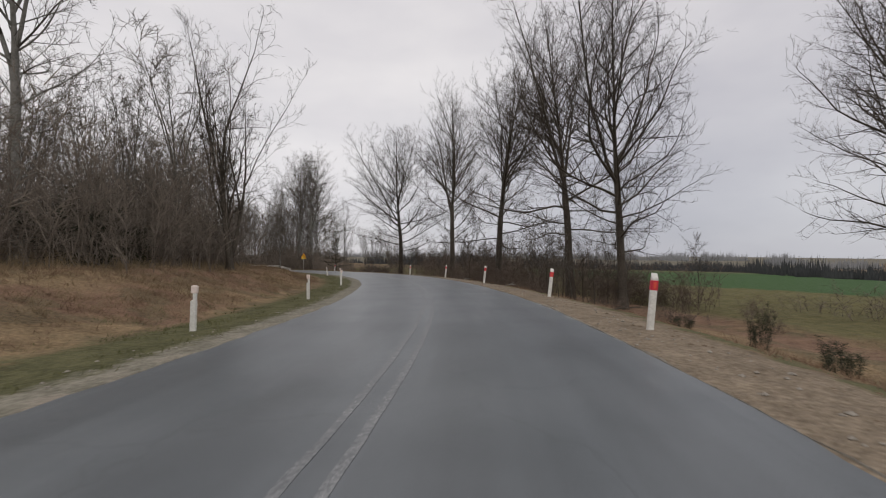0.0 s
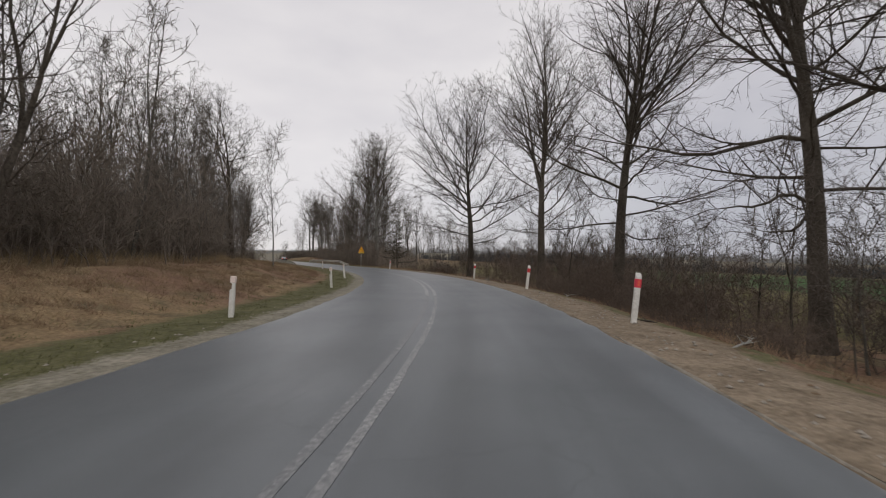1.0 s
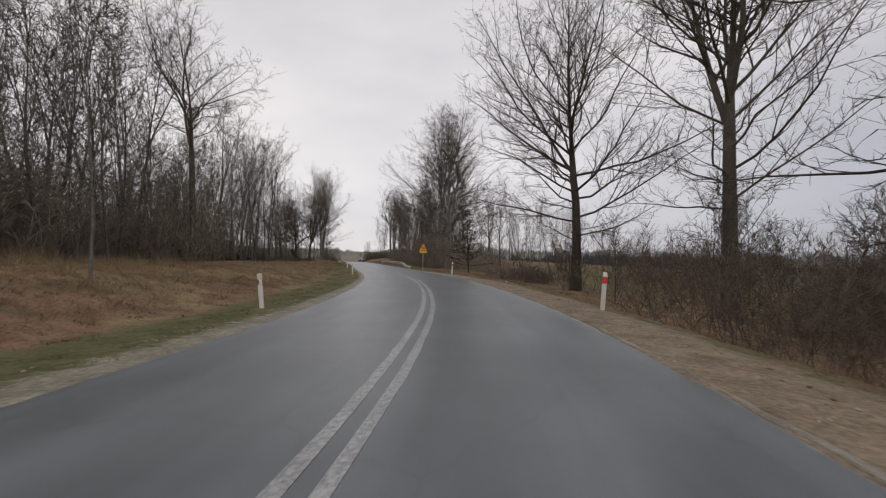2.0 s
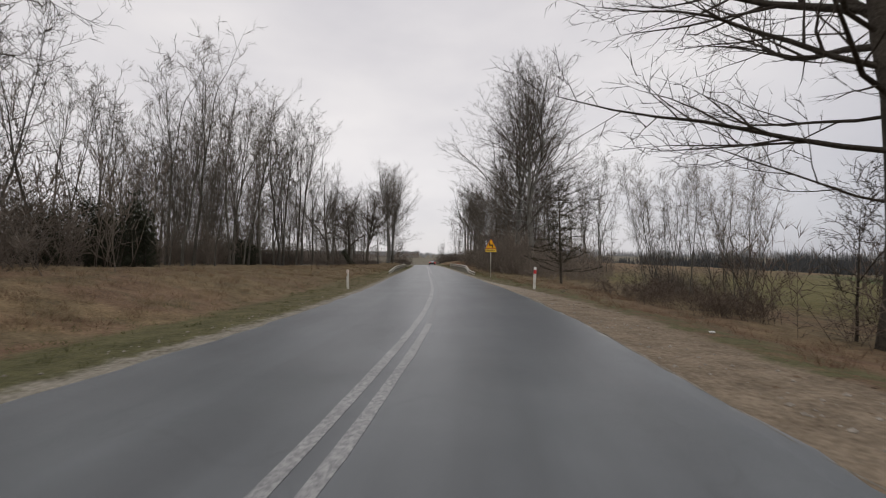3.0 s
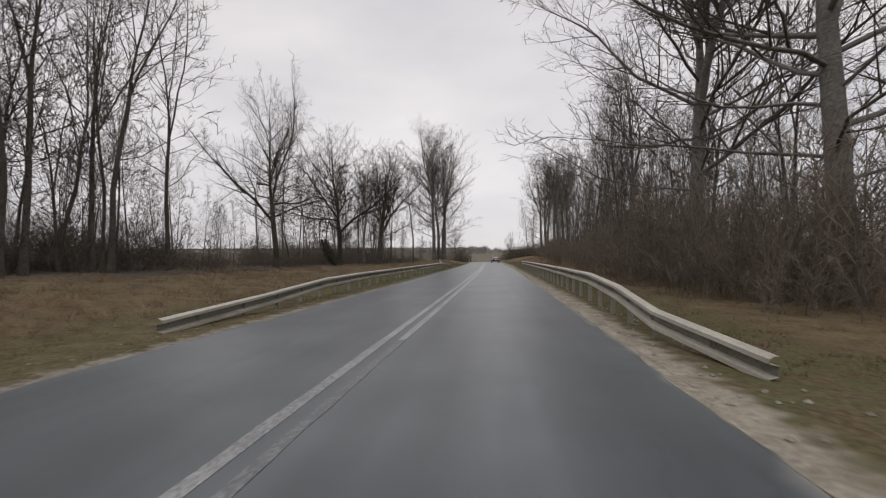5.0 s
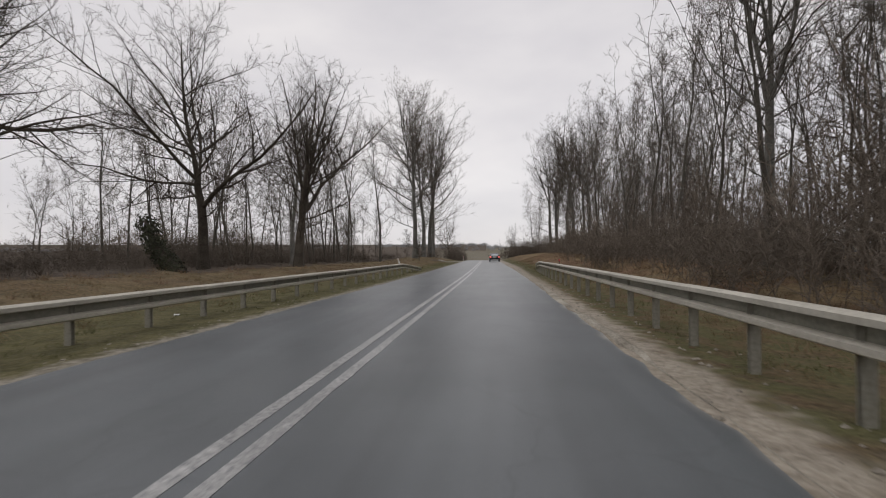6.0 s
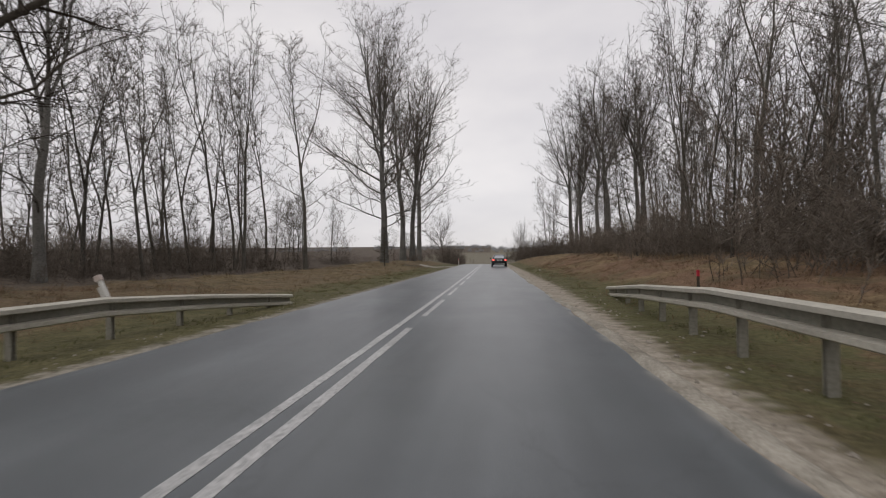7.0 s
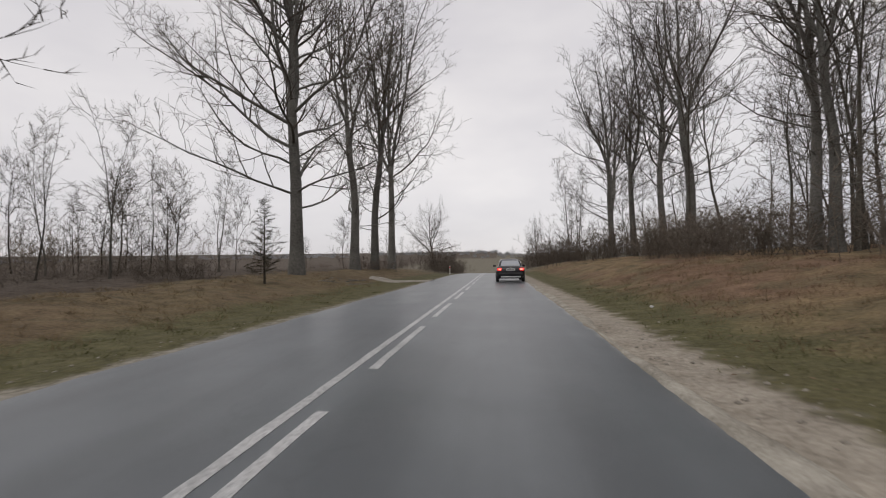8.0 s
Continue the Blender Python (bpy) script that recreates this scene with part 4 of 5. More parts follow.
# the wood behind the left bank on the way out of the bend
scatter(34, 18, 60, 76, -30, -16, SLIM, 10, 15, "woodland_tree", WOOD, "woodland trees", gap=2.2)
scatter(35, 24, 66, 112, -28, -15, POPLAR, 14, 19.5, "woodland_tree", WOOD, "woodland trees", gap=2.0, slant=1.05)
scatter(36, 38, 66, 114, -36, -16, SLIM, 10, 16, "woodland_tree", WOOD, "woodland trees", slant=1.05)
scatter(48, 20, 102, 119, -34, -18, SLIM, 9, 14, "woodland_tree", WOOD, "woodland trees")
scatter(51, 24, 128, 176, -48, -28, SLIM, 8, 12, "woodland_tree", WOOD, "woodland trees", gap=2.5)
scatter(37, 24, 143, 166, -28, -16.5, SLIM, 12, 17, "woodland_tree", WOOD, "woodland trees", gap=1.5)
scatter(39, 15, 108, 136, -42, -24, SLIM, 8, 12, "woodland_tree", WOOD, "woodland trees", gap=2.5)
for x, y, h, key in ((-18.5, 3.8, 18, "poplar_b"), (-20.8, 6.6, 17, "slim_b"), (-17.3, 5.3, 18.5, "poplar_a"), (-19.4, 7.8, 17, "poplar_b"), (-19.6, 9.7, 18, "slim_a"), (-18.5, 10.9, 17, "poplar_b"), (-18.8, 2.0, 16, "slim_c"), (-23.0, 14.0, 15, "slim_a"), (-25.0, 8.0, 15, "slim_c"), (-24.0, 2.0, 16, "slim_b")):
    plant(key, x, y, h, 53 * x, "woodland_tree", WOOD, group="woodland trees")
for x, y, h, key in ((-19.5, 20.6, 10.5, "slim_c"), (-23.5, 28.0, 9.5, "slim_a"), (-20.2, 30.6, 10.0, "slim_b"), (-22.0, 19.0, 9.0, "slim_a"), (-27.0, 24.0, 10.0, "slim_b"), (-26.0, 33.0, 8.5, "sapling"), (-29.0, 16.0, 10.0, "slim_c")):
    plant(key, x, y, h, 37 * x, "young_tree", "thin bare young tree at the field edge", group="young trees")
for x, y, h, key in ((-27.0, -74.5, 14.5, "poplar_a"), (-25.2, -75.6, 12.5, "slim_b"), (-24.0, -76.3, 11.5, "slim_a"), (-27.4, -78.0, 14.5, "poplar_b"), (-29.5, -70.0, 15.0, "poplar_a"), (-28.3, -76.2, 14.0, "slim_c")):
    plant(key, x, y, h, 41 * x, "woodland_tree", WOOD, group="woodland trees")
for x, y, h, key in ((-19.0, -50.0, 21.5, "poplar_b"), (-20.6, -52.5, 20.5, "poplar_a"), (-21.8, -48.0, 21, "poplar_c"), (-20.2, -55.5, 19.5, "poplar_c"), (-18.2, -47.2, 18, "poplar_a")):
    plant(key, x, y, h, 61 * x, "woodland_tree", WOOD, group="woodland trees", wide=1.1)
scatter(56, 12, 176, 202, -33, -18, ["sapling", "slim_a"], 5, 9, "young_tree", "thin bare young tree at the field edge", "young trees", gap=2.0)
# right side woods beyond the rail
scatter(50, 14, 172, 205, 19.5, 32, SLIM + POPLAR, 12, 18, "woodland_tree", WOOD, "woodland trees", gap=2.0)
scatter(55, 10, 174, 198, 15, 30, POPLAR, 16, 22, "woodland_tree", WOOD, "woodland trees", gap=2.0)
scatter(41, 27, 114, 170, 12, 27, POPLAR, 14, 21, "woodland_tree", WOOD, "woodland trees", gap=2.0)
scatter(52, 16, 146, 178, 13, 26, POPLAR, 17, 22, "woodland_tree", WOOD, "woodland trees", gap=1.8)
scatter(42, 30, 112, 172, 11, 32, SLIM, 10, 16, "woodland_tree", WOOD, "woodland trees", gap=1.5)
scatter(43, 10, 196, 260, 14, 30, SLIM + POPLAR, 12, 20, "woodland_tree", WOOD, "woodland trees", gap=2.5)
scatter(44, 14, 38, 68, 10, 24, ["sapling"], 4, 7, "young_tree", "thin bare sapling in the roadside thicket", "young trees", gap=1.5)
scatter(47, 14, 42, 64, 14, 32, ["sapling", "slim_b"], 5, 8.5, "young_tree", "thin bare sapling in the roadside thicket", "young trees", gap=1.5)
scatter(53, 12, 24, 44, 9, 22, ["sapling", "slim_b"], 5, 8.5, "young_tree", "thin bare sapling in the roadside thicket", "young trees", gap=1.5)
scatter(45, 5, 16, 30, 8, 14, ["sapling"], 3, 6, "young_tree", "thin bare sapling below the road", "young trees", gap=1.5)
scatter(46, 8, 205, 290, -32, -16, ["slim_a", "sapling"], 5, 9, "young_tree", "thin bare young tree at the field edge", "young trees", gap=2.5)

# ---- thickets ----
def shrub_arrays(seed, stems=17, side=8, spikes=3, thick=1.05):
    wood, fine = shrub_wood(seed, 4.0, stems, 0.8, side, spikes, thick)
    v, f = [], []
    for w in (wood, fine):
        base = len(v)
        v += w.v
        for q in w.f:
            f.append((q[0] + base, q[1] + base, q[2] + base))
            if len(q) == 4:
                f.append((q[0] + base, q[2] + base, q[3] + base))
    return np.array(v), np.array(f)


SHRUBS = [shrub_arrays(50 + i) for i in range(6)]
DENSE_SHRUBS = [shrub_arrays(70 + i, 18, 9, 2, 1.2) for i in range(5)]
FAR_SHRUBS = [shrub_arrays(56 + i, 15, 7, 2, 1.5) for i in range(4)]


def shrubs(seed, count, s0, s1, a0, a1, h0, h1, label, mat, w0=0.9, w1=1.5, kinds=SHRUBS):
    """A stretch of thicket that nobody could count, as one mesh."""
    rnd = random.Random(seed)
    vs, fs, n = [], [], 0
    for _ in range(count):
        x, y = road_xy(rnd.uniform(s0, s1), rnd.uniform(a0, a1))
        k, w, a = rnd.uniform(h0, h1) / 4.0, rnd.uniform(w0, w1), rnd.uniform(0, 6.28)
        v, f = rnd.choice(kinds)
        c, s = math.cos(a), math.sin(a)
        vs.append(np.stack([float(x) + w * (c * v[:, 0] - s * v[:, 1]), float(y) + w * (s * v[:, 0] + c * v[:, 1]), land_at(float(x), float(y)) - 0.05 + k * v[:, 2]], 1))
        fs.append(f + n)
        n += len(v)
    v, f = np.concatenate(vs), np.concatenate(fs)
    me = bpy.data.meshes.new("thicket")
    me.vertices.add(len(v))
    me.vertices.foreach_set("co", v.ravel())
    me.loops.add(f.size)
    me.loops.foreach_set("vertex_index", f.ravel().astype(np.int32))
    me.polygons.add(len(f))
    me.polygons.foreach_set("loop_start", np.arange(0, f.size, 3, dtype=np.int32))
    me.update(calc_edges=True)
    me.validate()
    me.materials.append(mat)
    return tagged(new("thicket", me), label, "thicket", kind="stuff")


DARK = "dense leafless dark brown thicket"
shrubs(61, 74, 12, 54, -27, -11.5, 4.0, 7.2, "dense leafless grey-brown thicket", M_PALESHRUB, 1.2, 1.9, kinds=DENSE_SHRUBS)
shrubs(69, 36, 48, 72, -29, -13, 3.2, 6.2, DARK, M_SHRUB, 1.1, 1.8, kinds=DENSE_SHRUBS)
shrubs(86, 44, 48, 84, -32, -16.5, 4.5, 8.5, "tall leafless brush between the trees", M_PALESHRUB, 1.0, 1.6, kinds=FAR_SHRUBS)
shrubs(79, 8, 78, 85, 12.5, 18, 1.0, 2.4, DARK, M_SHRUB, kinds=DENSE_SHRUBS)
shrubs(80, 24, 67, 77, 8.5, 13, 0.7, 1.7, "leafless russet scrub below the avenue", M_SCRUB, 0.4, 0.65)
shrubs(62, 70, 84, 120, -33, -17.5, 2.4, 5.0, DARK, M_SHRUB, 1.0, 1.5, kinds=DENSE_SHRUBS)
shrubs(63, 130, 106, 184, -25, -12.8, 0.6, 1.5, "low leafless hedge of brown scrub", M_SHRUB, 0.45, 0.8, kinds=FAR_SHRUBS)
shrubs(70, 36, 138, 172, -27, -15.5, 1.8, 4.4, DARK, M_SHRUB, 0.9, 1.3, kinds=DENSE_SHRUBS)
shrubs(81, 26, 112, 140, -44, -22, 1.0, 2.6, DARK, M_SHRUB, kinds=FAR_SHRUBS)
shrubs(76, 34, 25, 46, 8.5, 20, 1.8, 3.5, "leafless russet scrub below the avenue", M_SCRUB)
shrubs(64, 9, 16, 24, 10.0, 20, 0.8, 1.6, "leafless russet scrub below the avenue", M_SCRUB, 0.4, 0.65)
shrubs(78, 14, 12, 24, 24, 34, 1.2, 2.4, "low dark scrub in the meadow", M_SHRUB, 0.6, 1.0, kinds=FAR_SHRUBS)
shrubs(71, 28, 34, 66, 7.5, 20, 1.8, 3.8, "leafless russet scrub below the avenue", M_SCRUB)
shrubs(83, 10, 88, 97, 9.0, 16, 1.1, 2.0, DARK, M_SHRUB, 0.5, 0.8)
shrubs(85, 40, 46, 80, 17, 42, 3.6, 6.6, "tall leafless brush beyond the avenue", M_SCRUB, 0.9, 1.5, kinds=FAR_SHRUBS)
shrubs(65, 34, 96, 120, 9.0, 18, 2.2, 4.0, DARK, M_SHRUB, 0.8, 1.25, kinds=DENSE_SHRUBS)
shrubs(82, 12, 104, 116, 8.8, 13, 4.5, 6.5, DARK, M_SHRUB, 0.9, 1.3, kinds=DENSE_SHRUBS)
shrubs(72, 10, 108, 120, 12, 20, 4.0, 6.0, DARK, M_SHRUB, 1.1, 1.7, kinds=FAR_SHRUBS)
shrubs(66, 50, 116, 150, 8.0, 15, 2.2, 4.2, DARK, M_PALESHRUB, 0.8, 1.25, kinds=DENSE_SHRUBS)
shrubs(87, 46, 120, 166, 11.0, 21, 4.8, 8.8, "tall leafless brush between the trees", M_SHRUB, 1.0, 1.6, kinds=FAR_SHRUBS)
shrubs(88, 22, 26, 46, 6.7, 9.6, 0.6, 1.6, "leafless russet scrub below the avenue", M_SCRUB, 0.35, 0.6)
shrubs(75, 26, 146, 172, 10, 18, 2.0, 4.0, DARK, M_PALESHRUB, 0.9, 1.3, kinds=DENSE_SHRUBS)
shrubs(67, 46, 164, 236, 12.5, 20, 2.2, 4.4, DARK, M_SHRUB, 1.1, 1.6, kinds=FAR_SHRUBS)
shrubs(73, 36, 198, 262, 6.5, 12, 2.6, 4.6, DARK, M_SHRUB, kinds=FAR_SHRUBS)
shrubs(77, 34, 166, 194, 11.5, 19, 1.8, 3.6, DARK, M_PALESHRUB, 0.9, 1.3)
shrubs(68, 10, 200, 300, -26, -9, 0.8, 2.2, "low leafless scrub at the field edge", M_SCRUB, kinds=FAR_SHRUBS)
shrubs(74, 34, 220, 285, -13, -5.2, 2.8, 4.8, "leafless scrub beyond the crest", M_SHRUB, 0.9, 1.4, kinds=DENSE_SHRUBS)
shrubs(84, 76, 146, 200, -46, -19, 1.6, 4.8, "leafless scrub along the field", M_SHRUB, 0.7, 1.2, kinds=FAR_SHRUBS)
plant("oak", 8.0, 82.0, 9.5, 20, "roadside_tree", "small bare tree beyond the crest of the road", wide=0.6)
plant("oak", -10.0, 75.0, 12.0, 20, "roadside_tree", "small bare tree beyond the crest of the road", wide=0.95)


# ---- marker posts ----
def marker_post_meshes():
    bm = bmesh.new()
    box(bm, 0, 0, 0.41, 0.12, 0.085, 1.22, 0.02)
    for v in bm.verts:
        if v.co.z > 0.95:
            v.co.z += 0.05 * (v.co.y / 0.0425)
    return bm


def build_marker_post():
    ob = empty("marker_post", Matrix())
    part("body", marker_post_meshes(), M_POST, ob)
    bm = bmesh.new()
    box(bm, 0, 0, 0.83, 0.127, 0.092, 0.19, 0.012)
    part("red_band", bm, M_RED, ob, "red reflective band")
    bm = bmesh.new()
    box(bm, 0, -0.048, 0.83, 0.05, 0.008, 0.12, 0.003)
    part("reflector", bm, plain("reflector_face", (0.75, 0.12, 0.08), 0.2), ob, "small red reflector")
    return tagged(ob, "white plastic road marker post with a red band, leaning slightly", "marker post", "marker posts")


POSTS = [(-21.22, -150.17, 5, 3), (-16.04, -143.63, 7, 1), (-10.82, -134.42, 7, -2), (-6.23, -124.65, 6, 2), (-2.54, -113.59, 4, 1), (0.8, -86.2, 3, 0),
         (-27.94, -144.7, 2, 1), (-23.49, -138.9, 0, 2), (-18.42, -130.57, 1, -2), (-14.4, -121.72, -3, 2), (-11.53, -112.39, -7, -3), (-7.95, -86.87, -2, 1),
         (2.75, 58.0, 0, 1), (-5.4, 55.0, 0, 0), (-6.60, -17.3, -24, 3)]


def build_faded_post():
    """The posts across the road: a white head on a narrow neck, the band bleached to pale red."""
    ob = empty("marker_post", Matrix())
    bm = bmesh.new()
    box(bm, 0, 0, 0.20, 0.105, 0.08, 0.78, 0.015)
    part("body", bm, M_POST, ob)
    bm = bmesh.new()
    box(bm, 0.020, 0, 0.63, 0.055, 0.07, 0.24, 0.01)
    part("neck", bm, M_POST, ob)
    bm = bmesh.new()
    box(bm, 0.008, 0, 0.80, 0.115, 0.085, 0.15, 0.02)
    part("head", bm, M_FADED, ob, "head bleached to pale pink")
    return tagged(ob, "white plastic marker post with a bleached band, slightly askew", "marker post", "marker posts")


M_FADED = material("bleached_red", (0.60, 0.47, 0.42), (0.80, 0.72, 0.66), 8.0, 0.5, 0.1, 40.0, per_object=0.15)
first_post, first_faded = build_marker_post(), None
for i, (x, y, lean_x, lean_y) in enumerate(POSTS):
    s_at, _ = road_sl(x, y)
    on_rail = y == -17.3
    m = pose(x, y, 0.42 if on_rail else land_at(x, y), 0, 0, road_turn(float(s_at[0]))) @ pose(0, 0, 0, lean_y, lean_x, 0) @ Matrix.Diagonal((1, 1, 0.7 if on_rail else 1.0, 1))
    if i == 0:
        first_post.matrix_basis = m
    elif x < -6 and i >= 6:
        if first_faded is None:
            first_faded = build_faded_post()
            first_faded.matrix_basis = m
        else:
            copy_thing(first_faded, m)
    else:
        copy_thing(first_post, m)


# ---- crash barriers ----
BEAM = [(0.0, 0.16), (0.06, 0.155), (0.105, 0.132), (0.105, 0.078), (0.0, 0.056), (0.0, -0.056), (0.105, -0.078), (0.105, -0.132), (0.06, -0.155), (0.0, -0.16)]


M_POSTSTEEL = material("weathered_post_steel", (0.21, 0.20, 0.165), (0.37, 0.355, 0.305), 1.5, 0.75, 0.1, 25.0, spec=0.3)
# darker steel with the shade of the beam's channel painted in
M_GROOVESHADE = material("groove_shade_steel", (0.15, 0.145, 0.115), (0.30, 0.285, 0.235), 1.5, 0.8, 0.1, 25.0, spec=0.2)


def beam_mesh(points, side):
    """A pressed steel beam with two ridges through the given places, facing the road."""
    verts, faces = [], []
    k = len(BEAM)
    for i, p in enumerate(points):
        a, b = Vector(points[max(i - 1, 0)]), Vector(points[min(i + 1, len(points) - 1)])
        d = (b - a)
        d.z = 0
        d.normalize()
        out = Vector((-d.y, d.x, 0)) * side
        for depth in (0.0, -0.006):
            for o, z in BEAM:
                verts.append(Vector(p) + out * (o + depth) + Vector((0, 0, z)))
    for i in range(len(points) - 1):
        for j in range(k - 1):
            a, b = i * 2 * k + j, (i + 1) * 2 * k + j
            faces.append((a, a + 1, b + 1, b))
            faces.append((a + k, b + k, b + k + 1, a + k + 1))
        for j in (0, k - 1):
            a, b = i * 2 * k + j, (i + 1) * 2 * k + j
            faces.append((a, b, b + k, a + k))
    me = mesh_from("beam", verts, faces, M_STEEL)
    me.materials.append(M_GROOVESHADE)
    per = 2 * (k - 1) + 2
    # the recessed face between the ridges takes the colour with painted shade
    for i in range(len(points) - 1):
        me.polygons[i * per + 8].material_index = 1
    return me


def build_barrier(points, side, label):
    """points: the line of the beam's middle; the beam in lengths of about four metres, on posts 1.5 m apart."""
    ob = empty("crash_barrier", Matrix())
    pts = [Vector(p) for p in points]
    dist = [0.0]
    for a, b in zip(pts, pts[1:]):
        dist.append(dist[-1] + (b - a).length)

    def at(u):
        for i in range(len(pts) - 1):
            if u <= dist[i + 1] or i == len(pts) - 2:
                return pts[i].lerp(pts[i + 1], (u - dist[i]) / (dist[i + 1] - dist[i]))

    total = dist[-1]
    n = max(1, round(total / 4.0))
    for i in range(n):
        a, b = total * i / n, total * (i + 1) / n
        stops = [a] + [d for d in dist if a + 0.05 < d < b - 0.05] + [b + (0.12 if i < n - 1 else 0)]
        piece("beam", beam_mesh([tuple(at(min(u, total)) + Vector((0, 0, 0.004 * (i % 2)))) for u in stops], side), ob)
    u = 1.0
    post_me, block_me = None, None
    while u < total - 0.5:
        p = at(u)
        d = (at(min(u + 0.3, total)) - at(max(u - 0.3, 0)))
        turn = math.degrees(math.atan2(-d.x, d.y))
        g = land_at(p.x, p.y)
        top = p.z + 0.10
        if top - g > 0.16:
            if post_me is None:
                bm = bmesh.new()
                box(bm, 0, 0, 0.5, 0.06, 0.012, 1.0)
                box(bm, -0.027, 0.05, 0.5, 0.006, 0.10, 1.0)
                box(bm, 0.027, 0.05, 0.5, 0.006, 0.10, 1.0)
                post_me = bpy.data.meshes.new("post")
                bm.to_mesh(post_me)
                bm.free()
                post_me.materials.append(M_POSTSTEEL)
            back = Vector((d.y, -d.x, 0)).normalized() * side * 0.07
            piece("post", post_me, ob, pose(p.x + back.x, p.y + back.y, g - 0.15, 0, 0, turn + (90 if side > 0 else -90)) @ Matrix.Diagonal((1, 1, top - g + 0.15, 1)))
        u += 1.5
    return tagged(ob, label, "crash barrier", "crash barriers")


RAIL_R = [(1.12, -64.2, 0.06), (0.78, -62.0, 0.28), (0.95, -59.5, 0.50), (1.2, -56.0, 0.63), (1.5, -49.0, 0.65), (1.85, -42.0, 0.655), (2.25, -31.0, 0.655), (2.5, -24.0, 0.65), (2.75, -17.6, 0.63), (3.0, -14.0, 0.45), (3.5, -9.5, 0.10)]
RAIL_L = [(-7.45, -61.9, 0.06), (-7.25, -58.5, 0.22), (-7.15, -54.5, 0.42), (-7.1, -51.0, 0.46), (-6.95, -40.0, 0.465), (-6.65, -28.0, 0.475), (-6.5, -17.6, 0.48), (-6.3, -15.0, 0.32), (-6.0, -11.9, 0.06)]
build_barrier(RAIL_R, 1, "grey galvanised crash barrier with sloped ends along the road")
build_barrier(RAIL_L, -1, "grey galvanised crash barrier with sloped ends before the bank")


# ---- warning sign ----
def rounded_triangle(side, corner, z0):
    """Corners of a triangle with rounded tips, point up, base at z0."""
    h = side * math.sqrt(3) / 2
    pts = []
    for cx, cz, a0 in ((-side / 2, z0, 210), (side / 2, z0, 330), (0, z0 + h, 90)):
        v = Vector((0, 0, z0 + h / 3)) - Vector((cx, 0, cz))
        v.normalize()
        c = Vector((cx, 0, cz)) + v * corner * 2
        for k in range(5):
            a = radians(a0 - 60 + 30 * k)
            pts.append((c.x + corner * math.cos(a), c.z + corner * math.sin(a)))
    return pts


def slab(bm, outline, y, thick):
    """A flat plate in the xz plane, from y back by thick."""
    front = [bm.verts.new((x, y, z)) for x, z in outline]
    back = [bm.verts.new((x, y + thick, z)) for x, z in outline]
    bm.faces.new(front)
    bm.faces.new(back[::-1])
    n = len(outline)
    for i in range(n):
        bm.faces.new((front[i], back[i], back[(i + 1) % n], front[(i + 1) % n]))
    bmesh.ops.recalc_face_normals(bm, faces=bm.faces[:])


def build_sign(x, y, turn):
    ob = empty("warning_sign", pose(x, y, 0.18, 0, 0, turn))
    bm = bmesh.new()
    rod(bm, (0, 0.05, -0.6), (0, 0.05, 2.95), 0.034, sides=14)
    part("pole", bm, M_STEEL, ob, "grey steel pole", True)
    bm = bmesh.new()
    slab(bm, rounded_triangle(1.0, 0.05, 2.19), 0.0, 0.012)
    tri = part("triangle", bm, M_SIGNRED, ob, "yellow triangle with a red rim")
    bm = bmesh.new()
    slab(bm, rounded_triangle(0.88, 0.03, 2.23), -0.004, 0.004)
    part("face", bm, M_YELLOW, tri, "orange-yellow face")
    bm = bmesh.new()
    mark = [(-0.16, 2.70), (-0.11, 2.76), (-0.07, 2.68), (-0.075, 2.52), (0.175, 2.555), (0.175, 2.28), (0.10, 2.28), (0.095, 2.465), (-0.155, 2.42)]
    slab(bm, mark, -0.008, 0.004)
    part("bend_symbol", bm, M_BLACK, tri, "black double bend arrow")
    bm = bmesh.new()
    slab(bm, [(-0.48, 1.90), (0.48, 1.90), (0.48, 2.165), (-0.48, 2.165)], 0.0, 0.012)
    plate = part("plate", bm, M_PLATE, ob, "yellow plate with dark lettering")
    bm = bmesh.new()
    for a, b, c, d in ((-0.47, 1.908, 0.47, 1.92), (-0.47, 2.145, 0.47, 2.157), (-0.47, 1.92, -0.458, 2.145), (0.458, 1.92, 0.47, 2.145)):
        slab(bm, [(a, b), (c, b), (c, d), (a, d)], -0.004, 0.004)
    part("rim", bm, M_BLACK, plate)
    rnd = random.Random(9)
    u = -0.39
    bm = bmesh.new()
    while u < 0.36:
        wd = rnd.uniform(0.05, 0.085)
        slab(bm, [(u, 1.985), (u + wd, 1.985), (u + wd, 2.075 + (0.02 if u < -0.4 else 0)), (u, 2.075 + (0.02 if u < -0.4 else 0))], -0.005, 0.004)
        u += wd + 0.022
    part("lettering", bm, plain("lettering", (0.30, 0.20, 0.04), 0.5), plate, "dark bars of lettering")
    bm = bmesh.new()
    for z in (2.0, 2.35, 2.7):
        box(bm, 0, 0.035, z, 0.16, 0.05, 0.03, 0.006)
    part("bracket", bm, M_STEEL, ob)
    return tagged(ob, "yellow triangular double bend warning sign with a plate beneath", "road sign")


build_sign(1.63, -69.77, 4)


